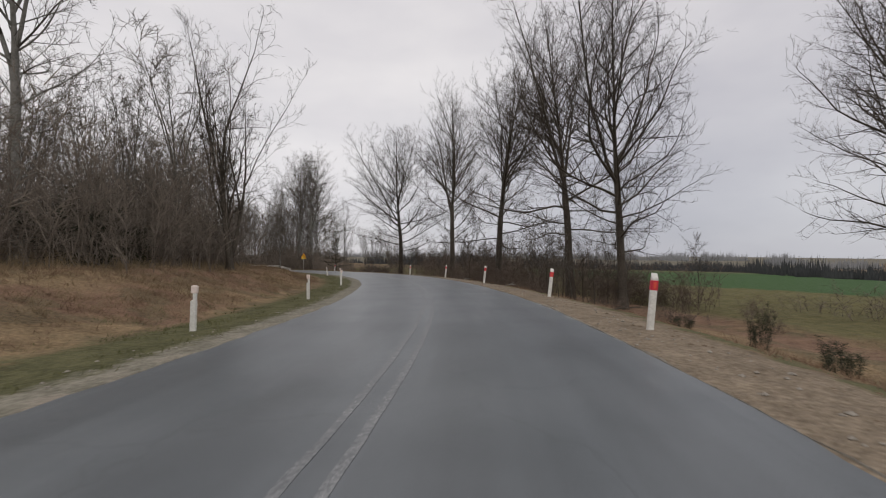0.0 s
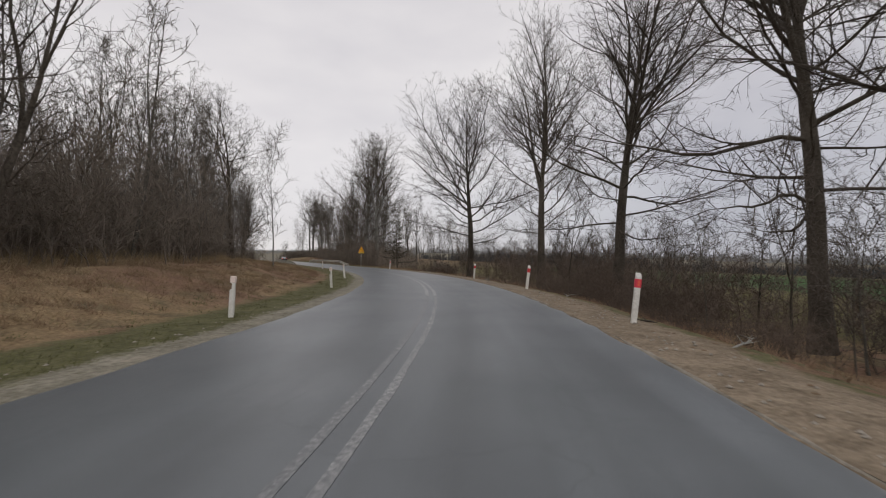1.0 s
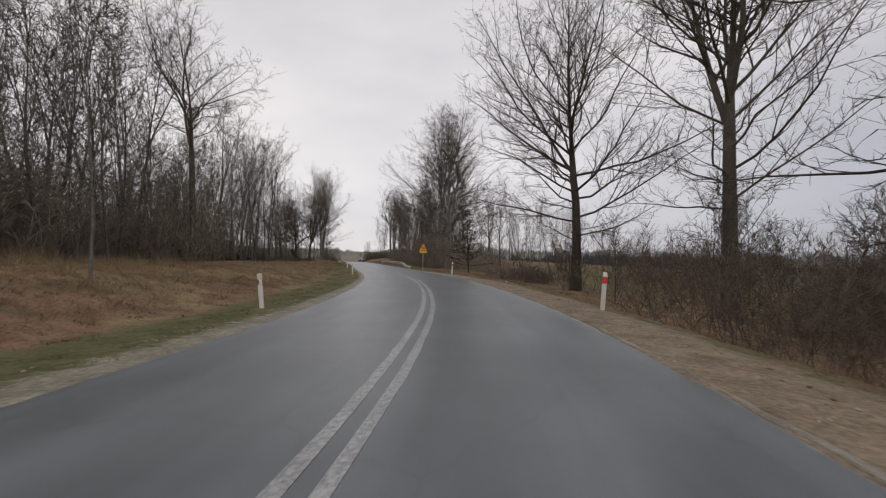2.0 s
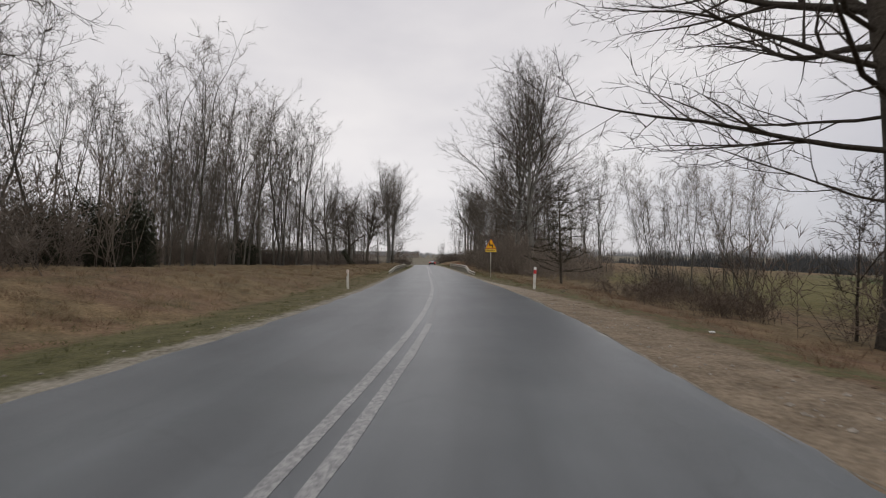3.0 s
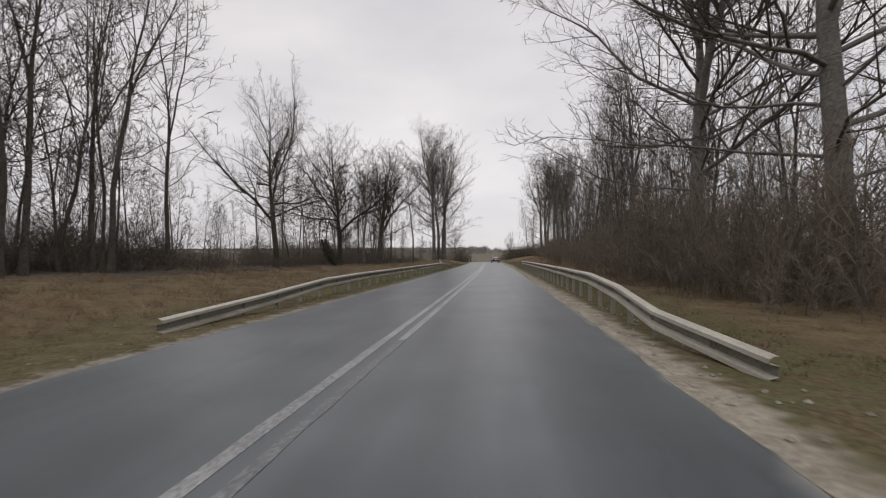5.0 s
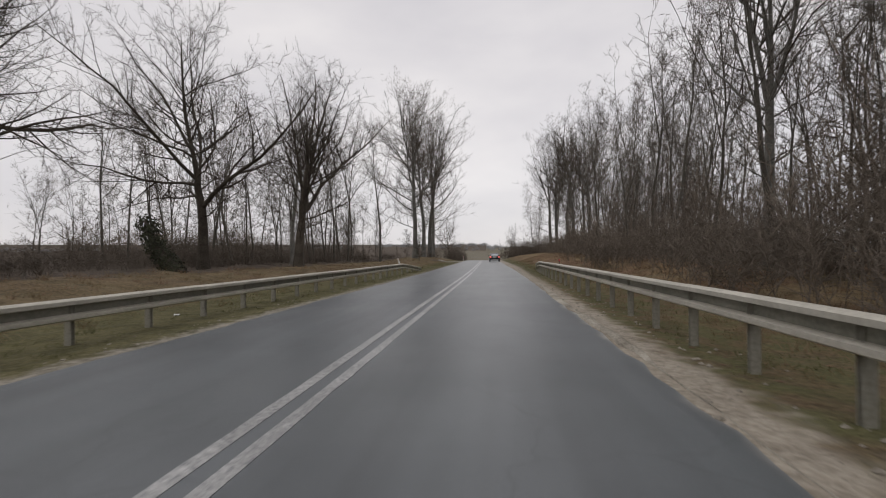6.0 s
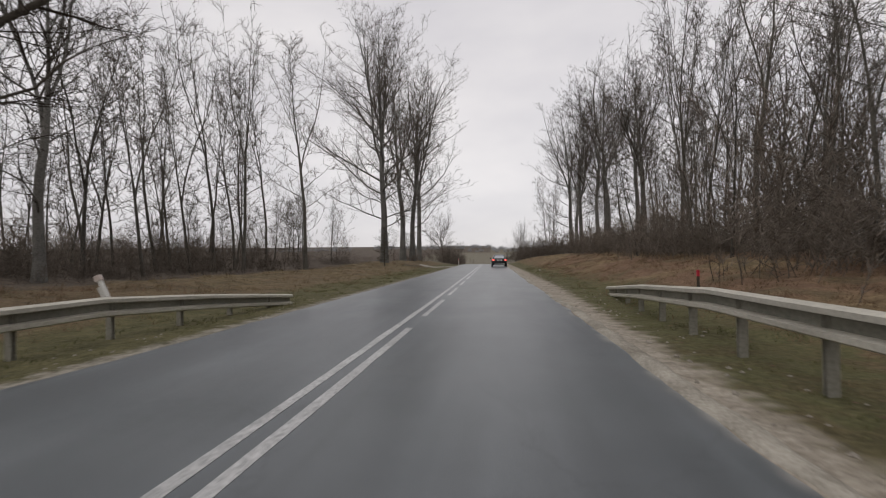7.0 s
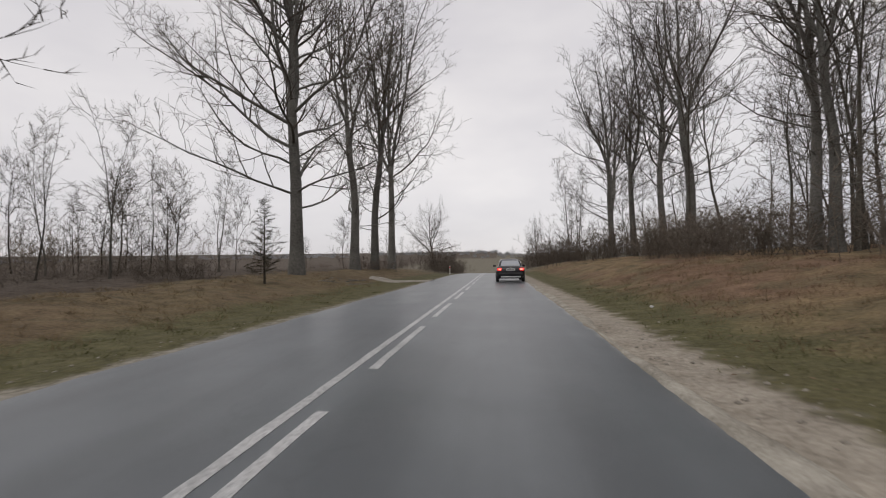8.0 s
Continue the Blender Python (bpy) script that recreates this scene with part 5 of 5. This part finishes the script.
# ---- leaning ivy-clad stump ----
def build_ivy_stump(x, y):
    rnd = random.Random(44)
    ob = empty("ivy_stump", pose(x, y, land_at(x, y), 0, 0, 0))
    stem = Wood()
    line = bent(rnd, Vector((0.9, 0.2, -0.2)), Vector((-0.95, 0.0, 1)), 3.5, 6, 0.08, 0.05)
    stem.tube(line, [0.34, 0.30, 0.28, 0.24, 0.2, 0.14, 0.05], 9, tip=False)
    piece("trunk", stem.mesh("trunk", M_BARK), ob)
    verts, faces = [], []
    for _ in range(1500):
        p, d = along_line(line, rnd.uniform(0.0, 0.98))
        out = aside(rnd, d, 90)
        c = p + out * rnd.uniform(0.22, 0.55)
        a, b_ = aside(rnd, out, rnd.uniform(50, 110)), out
        w = a.cross(b_).normalized()
        r, k = rnd.uniform(0.05, 0.10), len(verts)
        verts += [c - a * r, c + w * r * 0.7 + out * 0.02, c + a * r, c - w * r * 0.7 + out * 0.02]
        faces += [(k, k + 1, k + 2), (k, k + 2, k + 3)]
    piece("ivy", mesh_from("ivy", verts, faces, M_IVY), ob, None, "dark green ivy leaves")
    return tagged(ob, "leaning dead stump wrapped in dark ivy behind the barrier", "stump")


build_ivy_stump(-16.2, -27.8)


# ---- dark evergreen bushes ----
def evergreen_mesh(seed):
    """Upright stems with whorls of short needle-leaved sprays."""
    rnd = random.Random(seed)
    wood, fine = Wood(), Wood()
    for _ in range(9):
        st = bent(rnd, Vector((rnd.gauss(0, 0.7), rnd.gauss(0, 0.7), -0.1)), Vector((rnd.gauss(0, 0.15), rnd.gauss(0, 0.15), 1)), rnd.uniform(2.2, 3.9), 4, 0.06, 0.03)
        wood.tube(st, [0.05, 0.04, 0.03, 0.02, 0], 4)
        for _ in range(120):
            p, d = along_line(st, rnd.uniform(0.05, 1.0))
            out = aside(rnd, d, rnd.uniform(45, 85))
            end = p + out * rnd.uniform(0.25, 0.7)
            fine.tube([p, end], [0.016, 0], 3)
            for _ in range(4):
                q = p.lerp(end, rnd.uniform(0.3, 1.0))
                fine.tube([q, q + aside(rnd, out, rnd.uniform(20, 60)) * rnd.uniform(0.12, 0.30)], [0.014, 0], 3)
    return wood.mesh("branchwood", M_BARK), fine.mesh("foliage", M_EVERGREEN)


M_EVERGREEN = material("evergreen_needles", (0.022, 0.026, 0.016), (0.055, 0.060, 0.034), 1.5, 0.8, 0.0, 9.0, per_object=0.15, spec=0.2)
EVERGREENS = [evergreen_mesh(i) for i in (5, 6)]
for i, (x, y, h) in enumerate([(-21.5, -80.5, 4.6), (-23.0, -78.5, 5.2), (-24.5, -81.5, 4.8), (-22.0, -60.5, 3.2), (-29.5, -131.0, 3.2)]):
    ob = empty("evergreen_bush", pose(x, y, land_at(x, y), 0, 0, 70 * i) @ Matrix.Diagonal((1.15, 1.15, h / 4.0, 1)))
    piece("branchwood", EVERGREENS[i % 2][0], ob)
    piece("foliage", EVERGREENS[i % 2][1], ob, None, "dark green needles")
    tagged(ob, "dense dark evergreen bush at the wood's edge", "shrub", "evergreen bushes")


for i, (x, y, h, w) in enumerate([(-16.5, -150.5, 1.35, 0.13), (-16.6, -148.6, 0.4, 0.2), (-18.4, -152.2, 0.7, 0.2)]):
    ob = empty("evergreen_bush", pose(x, y, land_at(x, y), 0, 0, 50 * i) @ Matrix.Diagonal((w, w, h / 4.0, 1)))
    piece("branchwood", EVERGREENS[i % 2][0], ob)
    piece("foliage", EVERGREENS[i % 2][1], ob, None, "dark green needles")
    tagged(ob, "small dark evergreen bush on the falling verge", "shrub", "evergreen bushes")


# ---- short red-topped stake ----
def build_stake(x, y):
    ob = empty("marker_stake", pose(x, y, land_at(x, y), 3, -4, 20))
    bm = bmesh.new()
    box(bm, 0, 0, 0.15, 0.05, 0.05, 0.7, 0.008)
    part("stake", bm, M_BARK, ob, "weathered wooden stake")
    bm = bmesh.new()
    box(bm, 0, 0, 0.45, 0.056, 0.056, 0.16, 0.008)
    part("painted_tip", bm, M_RED, ob, "red painted tip")
    return tagged(ob, "short wooden stake with a red tip in the grass", "stake")


build_stake(4.9, -12.4)


# ---- field entrance with rubble, dead branches ----
def build_track(s0, half, a0, a1):
    rnd = random.Random(6)
    verts, faces = [], []
    n = 14
    for i in range(n + 1):
        a = a0 + (a1 - a0) * i / n
        w = half * (1.5 - 0.5 * min(1.0, i / 4)) + rnd.uniform(-0.15, 0.15)
        for k in range(5):
            x, y = road_xy(s0 + w * (k / 2 - 1), a)
            z = max(land_at(float(x), float(y)), -0.05) + (0.05 if 0 < k < 4 else -0.06)
            verts.append((float(x), float(y), z))
    for i in range(n):
        for k in range(4):
            q = i * 5 + k
            faces.append((q, q + 1, q + 6, q + 5))
    me = mesh_from("field_track", verts, faces, material("track_gravel", (0.20, 0.18, 0.15), (0.42, 0.385, 0.33), 1.5, 0.95, 0.6, 30.0))
    return tagged(new("field_track", me), "pale gravel field entrance joining the road", "track", kind="structure")


build_track(192.0, 1.3, -3.1, -7.5)


def build_branch(x, y, turn, length, seed, mat, label):
    rnd = random.Random(seed)
    ob = empty("fallen_branch", pose(x, y, land_at(x, y) + 0.03, 0, 0, turn))
    w = Wood()
    line = bent(rnd, Vector((0, 0, 0)), Vector((1, 0, 0.02)), length, 6, 0.12, 0.0)
    for p in line:
        p.z = max(0.01, min(p.z, 0.12))
    w.tube(line, [0.004, 0.022, 0.019, 0.016, 0.012, 0.008, 0.0], 5)
    piece("limb", w.mesh("limb", mat), ob)
    for k in range(5):
        p, d = along_line(line, rnd.uniform(0.2, 0.95))
        t = Wood()
        t.tube([p, p + Vector((d.x, d.y, 0)).normalized() * 0.2 + Vector((rnd.uniform(-0.3, 0.3), rnd.uniform(-0.4, 0.4), rnd.uniform(0.02, 0.2)))], [0.012, 0], 3)
        piece("twig", t.mesh("twig", mat), ob)
    return tagged(ob, label, "branch", "fallen branches")


for i, (s, a, turn, length) in enumerate([(24, 4.9, 40, 1.5), (27, 5.2, 110, 1.2), (33, 5.0, 75, 0.9), (12, 5.0, 20, 1.3), (45, 5.1, 100, 0.8), (72, 5.4, 60, 1.0)]):
    x, y = road_xy(s, a)
    build_branch(float(x), float(y), turn + road_turn(s), length, 200 + i, M_PALE if i % 2 == 0 else M_BARK, "bleached fallen branch on the earth shoulder")
for i in range(12):
    rnd = random.Random(300 + i)
    x, y = road_xy(186 + rnd.uniform(-2.5, 2.5), -7.4 + rnd.uniform(-0.9, 0.9))
    build_branch(float(x), float(y), rnd.uniform(0, 360), rnd.uniform(0.9, 1.8), 320 + i, M_GREYBARK, "dead branch in a heap beside the field entrance")


# ---- scraps of rubbish on the verge ----
def build_scrap(x, y, size, turn, seed):
    rnd = random.Random(seed)
    bm = bmesh.new()
    bmesh.ops.create_icosphere(bm, subdivisions=2, radius=size)
    for v in bm.verts:
        v.co *= rnd.uniform(0.6, 1.15)
        v.co.z *= 0.45
    ob = part("paper_scrap", bm, plain("scrap_white", (0.75, 0.75, 0.74), 0.7), None)
    ob.matrix_basis = pose(x, y, land_at(x, y) + 0.3 * size, 0, 0, turn)
    return tagged(ob, "crumpled white scrap of litter on the verge", "litter", "scraps of litter")


for i, (s, a) in enumerate([(147.5, 5.6), (171.5, 5.2), (116, 5.3), (62, 5.6), (122, -5.2)]):
    x, y = road_xy(s, a)
    build_scrap(float(x), float(y), 0.06, 40 * i, i)


# ---- car ahead ----
def loft(name, sections, mat, parent, label="", cap=True, smooth=True):
    """A skin through closed rings of the same count."""
    verts = [v for ring in sections for v in ring]
    k = len(sections[0])
    faces = []
    for i in range(len(sections) - 1):
        for j in range(k):
            faces.append((i * k + j, i * k + (j + 1) % k, (i + 1) * k + (j + 1) % k, (i + 1) * k + j))
    if cap:
        faces.append(tuple(range(k))[::-1])
        faces.append(tuple((len(sections) - 1) * k + j for j in range(k)))
    me = mesh_from(name, verts, faces, mat, smooth)
    return piece(name, me, parent, None, label)


def car_ring(y, z0, z1, half, top_half):
    """A cross-section of the body at y: wide at the shoulder, tucked in below."""
    w0, w1 = half, top_half
    right = [(0.0, z0), (w0 * 0.80, z0), (w0 * 0.94, z0 + 0.10), (w0, z0 + 0.30 * (z1 - z0)), (w0, z0 + 0.55 * (z1 - z0)), (w0 * 0.97, z0 + 0.80 * (z1 - z0)), (w1, z1 - 0.02), (w1 * 0.6, z1 + 0.01), (0.0, z1 + 0.02)]
    pts = [(x, y, z) for x, z in right] + [(-x, y, z) for x, z in right[-2:0:-1]]
    return pts


def wheel(parent, x, y):
    bm = bmesh.new()
    side = 1 if x > 0 else -1
    rod(bm, (x - 0.10, y, 0.315), (x + 0.10, y, 0.315), 0.315, sides=28)
    edges = [e for e in bm.edges if e.calc_length() < 0.09]
    bmesh.ops.bevel(bm, geom=edges, offset=0.03, segments=2, affect="EDGES")
    w = part("wheel", bm, plain("tyre_rubber", (0.025, 0.025, 0.026), 0.85), parent, "black tyre")
    bm = bmesh.new()
    rod(bm, (x + side * 0.07, y, 0.315), (x + side * 0.108, y, 0.315), 0.20, sides=20)
    for k in range(5):
        a = 2 * math.pi * k / 5
        rod(bm, (x + side * 0.112, y, 0.315), (x + side * 0.112, y + 0.18 * math.cos(a), 0.315 + 0.18 * math.sin(a)), 0.02, sides=6)
    part("rim", bm, plain("rim_alloy", (0.5, 0.5, 0.52), 0.35, 0.8), w)


def build_car(x, y, turn):
    paint = material("car_paint", (0.012, 0.012, 0.014), (0.022, 0.022, 0.025), 2.0, 0.22, 0.0, 60.0, spec=0.5)
    # pale grey base colour puts the sky's reflection into the windows
    glass = plain("sky_painted_glass", (0.42, 0.44, 0.46), 0.08, 0.3, coat=0.6)
    trim = plain("car_trim", (0.02, 0.02, 0.02), 0.6)
    lamp = plain("tail_lamp_lit", (0.85, 0.03, 0.03), 0.3, emit=0.9)
    bulb = plain("brake_lamp_lit", (1.0, 0.22, 0.16), 0.3, emit=2.2)
    ob = empty("car", pose(x, y, 0.012, 0, 0, turn))
    # y = 0 is the rear bumper, the car points along +y
    body = loft("body", [car_ring(0.02, 0.34, 0.80, 0.70, 0.60), car_ring(0.10, 0.26, 0.92, 0.83, 0.70), car_ring(0.35, 0.22, 0.99, 0.88, 0.74), car_ring(0.9, 0.2, 1.0, 0.89, 0.76),
                         car_ring(2.2, 0.2, 0.97, 0.89, 0.76), car_ring(3.2, 0.2, 0.93, 0.885, 0.75), car_ring(4.0, 0.24, 0.80, 0.85, 0.70), car_ring(4.35, 0.30, 0.68, 0.74, 0.55), car_ring(4.45, 0.36, 0.60, 0.55, 0.4)], paint, ob)

    def cabin(y_, z1, half):
        right = [(0.0, 0.94), (half[0], 0.95), (half[0] * 0.5 + half[1] * 0.5 + 0.01, 0.5 * (0.95 + z1)), (half[1], z1 - 0.05), (half[1] * 0.75, z1), (0.0, z1 + 0.02)]
        return [(a, y_, b) for a, b in right] + [(-a, y_, b) for a, b in right[-2:0:-1]]

    loft("cabin", [cabin(0.48, 0.99, (0.72, 0.66)), cabin(0.95, 1.34, (0.75, 0.60)), cabin(1.35, 1.445, (0.76, 0.58)), cabin(2.2, 1.45, (0.76, 0.58)), cabin(2.7, 1.36, (0.76, 0.59)), cabin(3.45, 0.96, (0.74, 0.68))], paint, ob)
    loft("rear_window", [[(-0.60, 0.46, 1.02), (0.60, 0.46, 1.02), (0.60, 0.53, 1.0), (-0.60, 0.53, 1.0)], [(-0.50, 0.86, 1.345), (0.50, 0.86, 1.345), (0.50, 0.95, 1.325), (-0.50, 0.95, 1.325)]], glass, ob, "sloping rear window with sky reflection painted in as pale grey", smooth=False)
    for sx in (1, -1):
        loft("side_window", [[(sx * 0.755, 1.0, 1.0), (sx * 0.755, 2.2, 1.0), (sx * 0.755, 3.0, 1.0), (sx * 0.735, 3.0, 1.0), (sx * 0.735, 1.0, 1.0)], [(sx * 0.615, 1.2, 1.36), (sx * 0.615, 2.2, 1.39), (sx * 0.615, 2.55, 1.36), (sx * 0.595, 2.55, 1.36), (sx * 0.595, 1.2, 1.36)]], glass, ob, smooth=False)
        bm = bmesh.new()
        box(bm, sx * 0.69, 0.08, 0.80, 0.27, 0.15, 0.16, 0.03)
        lens = part("tail_lamp", bm, lamp, ob, "lit red tail lamp")
        bm = bmesh.new()
        box(bm, sx * 0.66, 0.0, 0.80, 0.17, 0.02, 0.08, 0.02)
        part("brake_lamp", bm, bulb, lens, "bright brake lamp")
        bm = bmesh.new()
        box(bm, sx * 0.97, 2.75, 1.00, 0.18, 0.10, 0.13, 0.03)
        part("mirror", bm, paint, ob)
        for yy in (0.82, 3.5):
            wheel(ob, sx * 0.80, yy)
    bm = bmesh.new()
    box(bm, 0, 0.03, 0.50, 1.60, 0.16, 0.20, 0.05)
    bumper = part("rear_bumper", bm, paint, ob, "black rear bumper")
    bm = bmesh.new()
    box(bm, 0, 0.0, 0.335, 1.20, 0.14, 0.085, 0.02)
    part("diffuser", bm, plain("pale_lower_trim", (0.55, 0.55, 0.55), 0.45), bumper, "pale strip under the bumper")
    bm = bmesh.new()
    box(bm, 0, 0.0, 0.775, 0.54, 0.05, 0.125, 0.01)
    plate = part("number_plate", bm, plain("plate_white", (0.8, 0.8, 0.8), 0.4), ob, "white plate with dark bars")
    bm = bmesh.new()
    for k in range(7):
        box(bm, -0.19 + k * 0.063, -0.027, 0.775, 0.042, 0.006, 0.07)
    part("plate_bars", bm, M_BLACK, plate)
    bm = bmesh.new()
    box(bm, 0, 0.06, 0.90, 0.10, 0.04, 0.07, 0.015)
    part("badge", bm, plain("badge_chrome", (0.6, 0.6, 0.6), 0.2, 1.0), ob, "small chrome badge")
    bm = bmesh.new()
    for sx in (1, -1):
        rod(bm, (sx * 0.5, 0.0, 0.28), (sx * 0.5, 0.25, 0.28), 0.03)
    part("exhaust_tip", bm, trim, ob)
    return tagged(ob, "black saloon car with lit red tail lamps on the road", "car")


build_car(1.05, 27.6, 0.0)


# ---- grass, stones and litter ----
def blades(name, seed, count, s0, s1, a0, a1, h0, h1, mat, label, clump=14, lean=0.6, width=0.0060):
    """Tufts of thin tapering stalks strewn beside the road, as one mesh."""
    rnd = np.random.RandomState(seed)
    n = count // clump
    s, a = rnd.uniform(s0, s1, n), rnd.uniform(a0, a1, n)
    keep = np.sin(s * 0.6 + 2 * np.sin(a * 0.9)) * 0.5 + rnd.uniform(-0.6, 1.0, n) > -0.35
    s, a = s[keep], a[keep]
    n = len(s)
    size = np.repeat(rnd.uniform(0.5, 1.25, n), clump)
    s, a = np.repeat(s, clump) + rnd.normal(0, 0.11, n * clump) * size, np.repeat(a, clump) + rnd.normal(0, 0.11, n * clump) * size
    x, y = road_xy(s, a)
    z = land_z(x, y) - 0.02
    n = len(x)
    h = rnd.uniform(h0, h1, n) * size
    t = rnd.uniform(0, 2 * np.pi, n)
    lx, ly = rnd.normal(0, lean, n) * h, rnd.normal(0, lean, n) * h
    verts = np.empty((n, 4, 3))
    for k in range(3):
        ang = t + k * 2.094
        verts[:, k] = np.stack([x + width * np.cos(ang), y + width * np.sin(ang), z], 1)
    verts[:, 3] = np.stack([x + lx, y + ly, z + h], 1)
    b = np.arange(n) * 4
    faces = np.concatenate([np.stack([b, b + 1, b + 3], 1), np.stack([b + 1, b + 2, b + 3], 1), np.stack([b + 2, b, b + 3], 1)])
    me = mesh_from(name, verts.reshape(-1, 3), faces.tolist(), mat)
    return tagged(new(name, me), label, "grass", kind="stuff")


blades("dry_grass", 71, 46000, -5, 62, -12, -6.0, 0.06, 0.26, M_RUSSET, "dry russet grass on the roadside bank", lean=0.9)
blades("dry_grass", 72, 40000, -5, 62, -14, -6.5, 0.08, 0.34, M_STRAW, "bleached straw grass on the roadside bank", lean=0.9)
blades("dry_grass", 73, 14000, 60, 120, -13, -5.8, 0.10, 0.32, M_STRAW, "bleached straw grass on the roadside bank")
blades("dry_grass", 79, 24000, 80, 190, -13, -5.4, 0.08, 0.26, M_DULL, "dull brown grass on the roadside bank")
blades("dry_grass", 74, 10000, 60, 150, -13, -6.2, 0.10, 0.32, M_RUSSET, "dry russet grass on the roadside bank")
blades("dry_grass", 70, 12000, 2, 60, -14.5, -11.2, 0.25, 0.75, M_STRAW, "tall bleached grass tussocks before the thicket", clump=30, lean=0.4)
blades("verge_grass", 75, 26000, -5, 180, -6.6, -3.6, 0.03, 0.11, M_GREEN, "short dull green verge grass", width=0.010)
blades("dry_grass", 76, 20000, -5, 90, 5.4, 10, 0.08, 0.30, M_RUSSET, "dry russet grass on the falling verge")
blades("dry_grass", 77, 24000, 85, 180, 4.8, 11, 0.06, 0.20, M_DULL, "brown matted grass on the verge")
blades("dry_grass", 84, 20000, 116, 182, 5.7, 11.5, 0.08, 0.26, M_RUSSET, "dry russet grass on the rising bank", lean=0.8)
blades("verge_grass", 78, 14000, 76, 180, 4.3, 6.4, 0.03, 0.10, M_GREEN, "short dull green verge grass", width=0.010)


def pebbles(name, seed, count, s0, s1, a0, a1, r0, r1, mat, label, flat=0.6):
    rnd = random.Random(seed)
    verts, faces = [], []
    for _ in range(count):
        s, a = rnd.uniform(s0, s1), rnd.triangular(a0, a1, a0 + 0.3 * (a1 - a0))
        x, y = road_xy(s, a)
        r = rnd.uniform(r0, r1)
        z = land_at(float(x), float(y)) + 0.3 * r * flat
        b = len(verts)
        turn = rnd.uniform(0, 6.28)
        for k in range(4):
            q = turn + k * 1.57 + rnd.uniform(-0.3, 0.3)
            verts.append((x + r * rnd.uniform(0.7, 1.2) * math.cos(q), y + r * rnd.uniform(0.7, 1.2) * math.sin(q), z + rnd.uniform(-0.2, 0.2) * r * flat))
        verts.append((x, y, z + r * flat))
        verts.append((x, y, z - r * flat))
        for k in range(4):
            faces.append((b + k, b + (k + 1) % 4, b + 4))
            faces.append((b + (k + 1) % 4, b + k, b + 5))
    return tagged(new(name, mesh_from(name, verts, faces, mat)), label, "gravel", kind="stuff")


pebbles("gravel", 81, 1400, 0, 170, 3.3, 5.0, 0.012, 0.045, M_STONE, "loose gravel on the earth shoulder")
pebbles("gravel", 82, 700, 0, 170, -4.2, -3.3, 0.012, 0.035, M_STONE, "loose gravel along the road edge")
pebbles("leaf_litter", 83, 1200, 0, 170, 3.9, 7.0, 0.02, 0.06, M_LITTER, "dead leaves and clods beside the road", 0.25)


# ---- far distance ----
def far_woods(name, seed, rows, label, mat):
    """Far woods as many small crowns of upright boughs: rows of angle from, to, distance, height, count."""
    rnd = random.Random(seed)
    verts, faces = [], []
    for a0, a1, dist, tall, count in rows:
        for _ in range(count):
            a, d = radians(rnd.uniform(a0, a1)), dist * rnd.uniform(0.9, 1.15)
            x, y = -10 + d * math.sin(a), -90 + d * math.cos(a)
            clump = 0.55 + 0.5 * abs(math.sin(23 * a + 1.7 * math.sin(61 * a)))
            h, w = tall * clump * rnd.uniform(0.7, 1.1), tall * rnd.uniform(0.35, 0.6)
            z = land_at(x, y) + max(0.0, math.hypot(x, y) - 350) * 0.008 * min(1.0, max(0.15, 1 - x / 60))
            for _ in range(26):
                r, q = w * math.sqrt(rnd.random()), rnd.uniform(0, 6.28)
                f = h * rnd.uniform(0.35, 1.0) * (1 - 0.35 * (r / w) ** 2)
                px, py, b = x + r * math.cos(q), y + r * math.sin(q), len(verts)
                k = 0.035 * tall
                lean = rnd.uniform(-0.15, 0.15) * f
                for m in range(3):
                    verts.append((px + k * math.cos(2.09 * m), py + k * math.sin(2.09 * m), z - 0.5))
                verts.append((px + lean, py + lean, z + f))
                faces += [(b, b + 1, b + 3), (b + 1, b + 2, b + 3), (b + 2, b, b + 3)]
    return tagged(new(name, mesh_from(name, verts, faces, mat)), label, "woods", kind="stuff")


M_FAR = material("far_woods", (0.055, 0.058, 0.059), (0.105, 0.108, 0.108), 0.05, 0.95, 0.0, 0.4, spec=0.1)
# distance haze is put into this pale grey base colour
M_HAZEPAINT = material("haze_painted_woods", (0.27, 0.273, 0.276), (0.36, 0.363, 0.365), 0.05, 0.95, 0.0, 0.4, spec=0.1)
far_woods("far_woods", 91, [(22, 130, 300, 11, 420), (30, 100, 340, 15, 160)], "dark woods beyond the green field", M_FAR)
far_woods("far_woods", 92, [(14, 130, 900, 24, 320), (-12, 24, 620, 6, 260), (-80, -14, 520, 5, 300)], "far woods along the horizon with haze painted into their colour", M_HAZEPAINT)
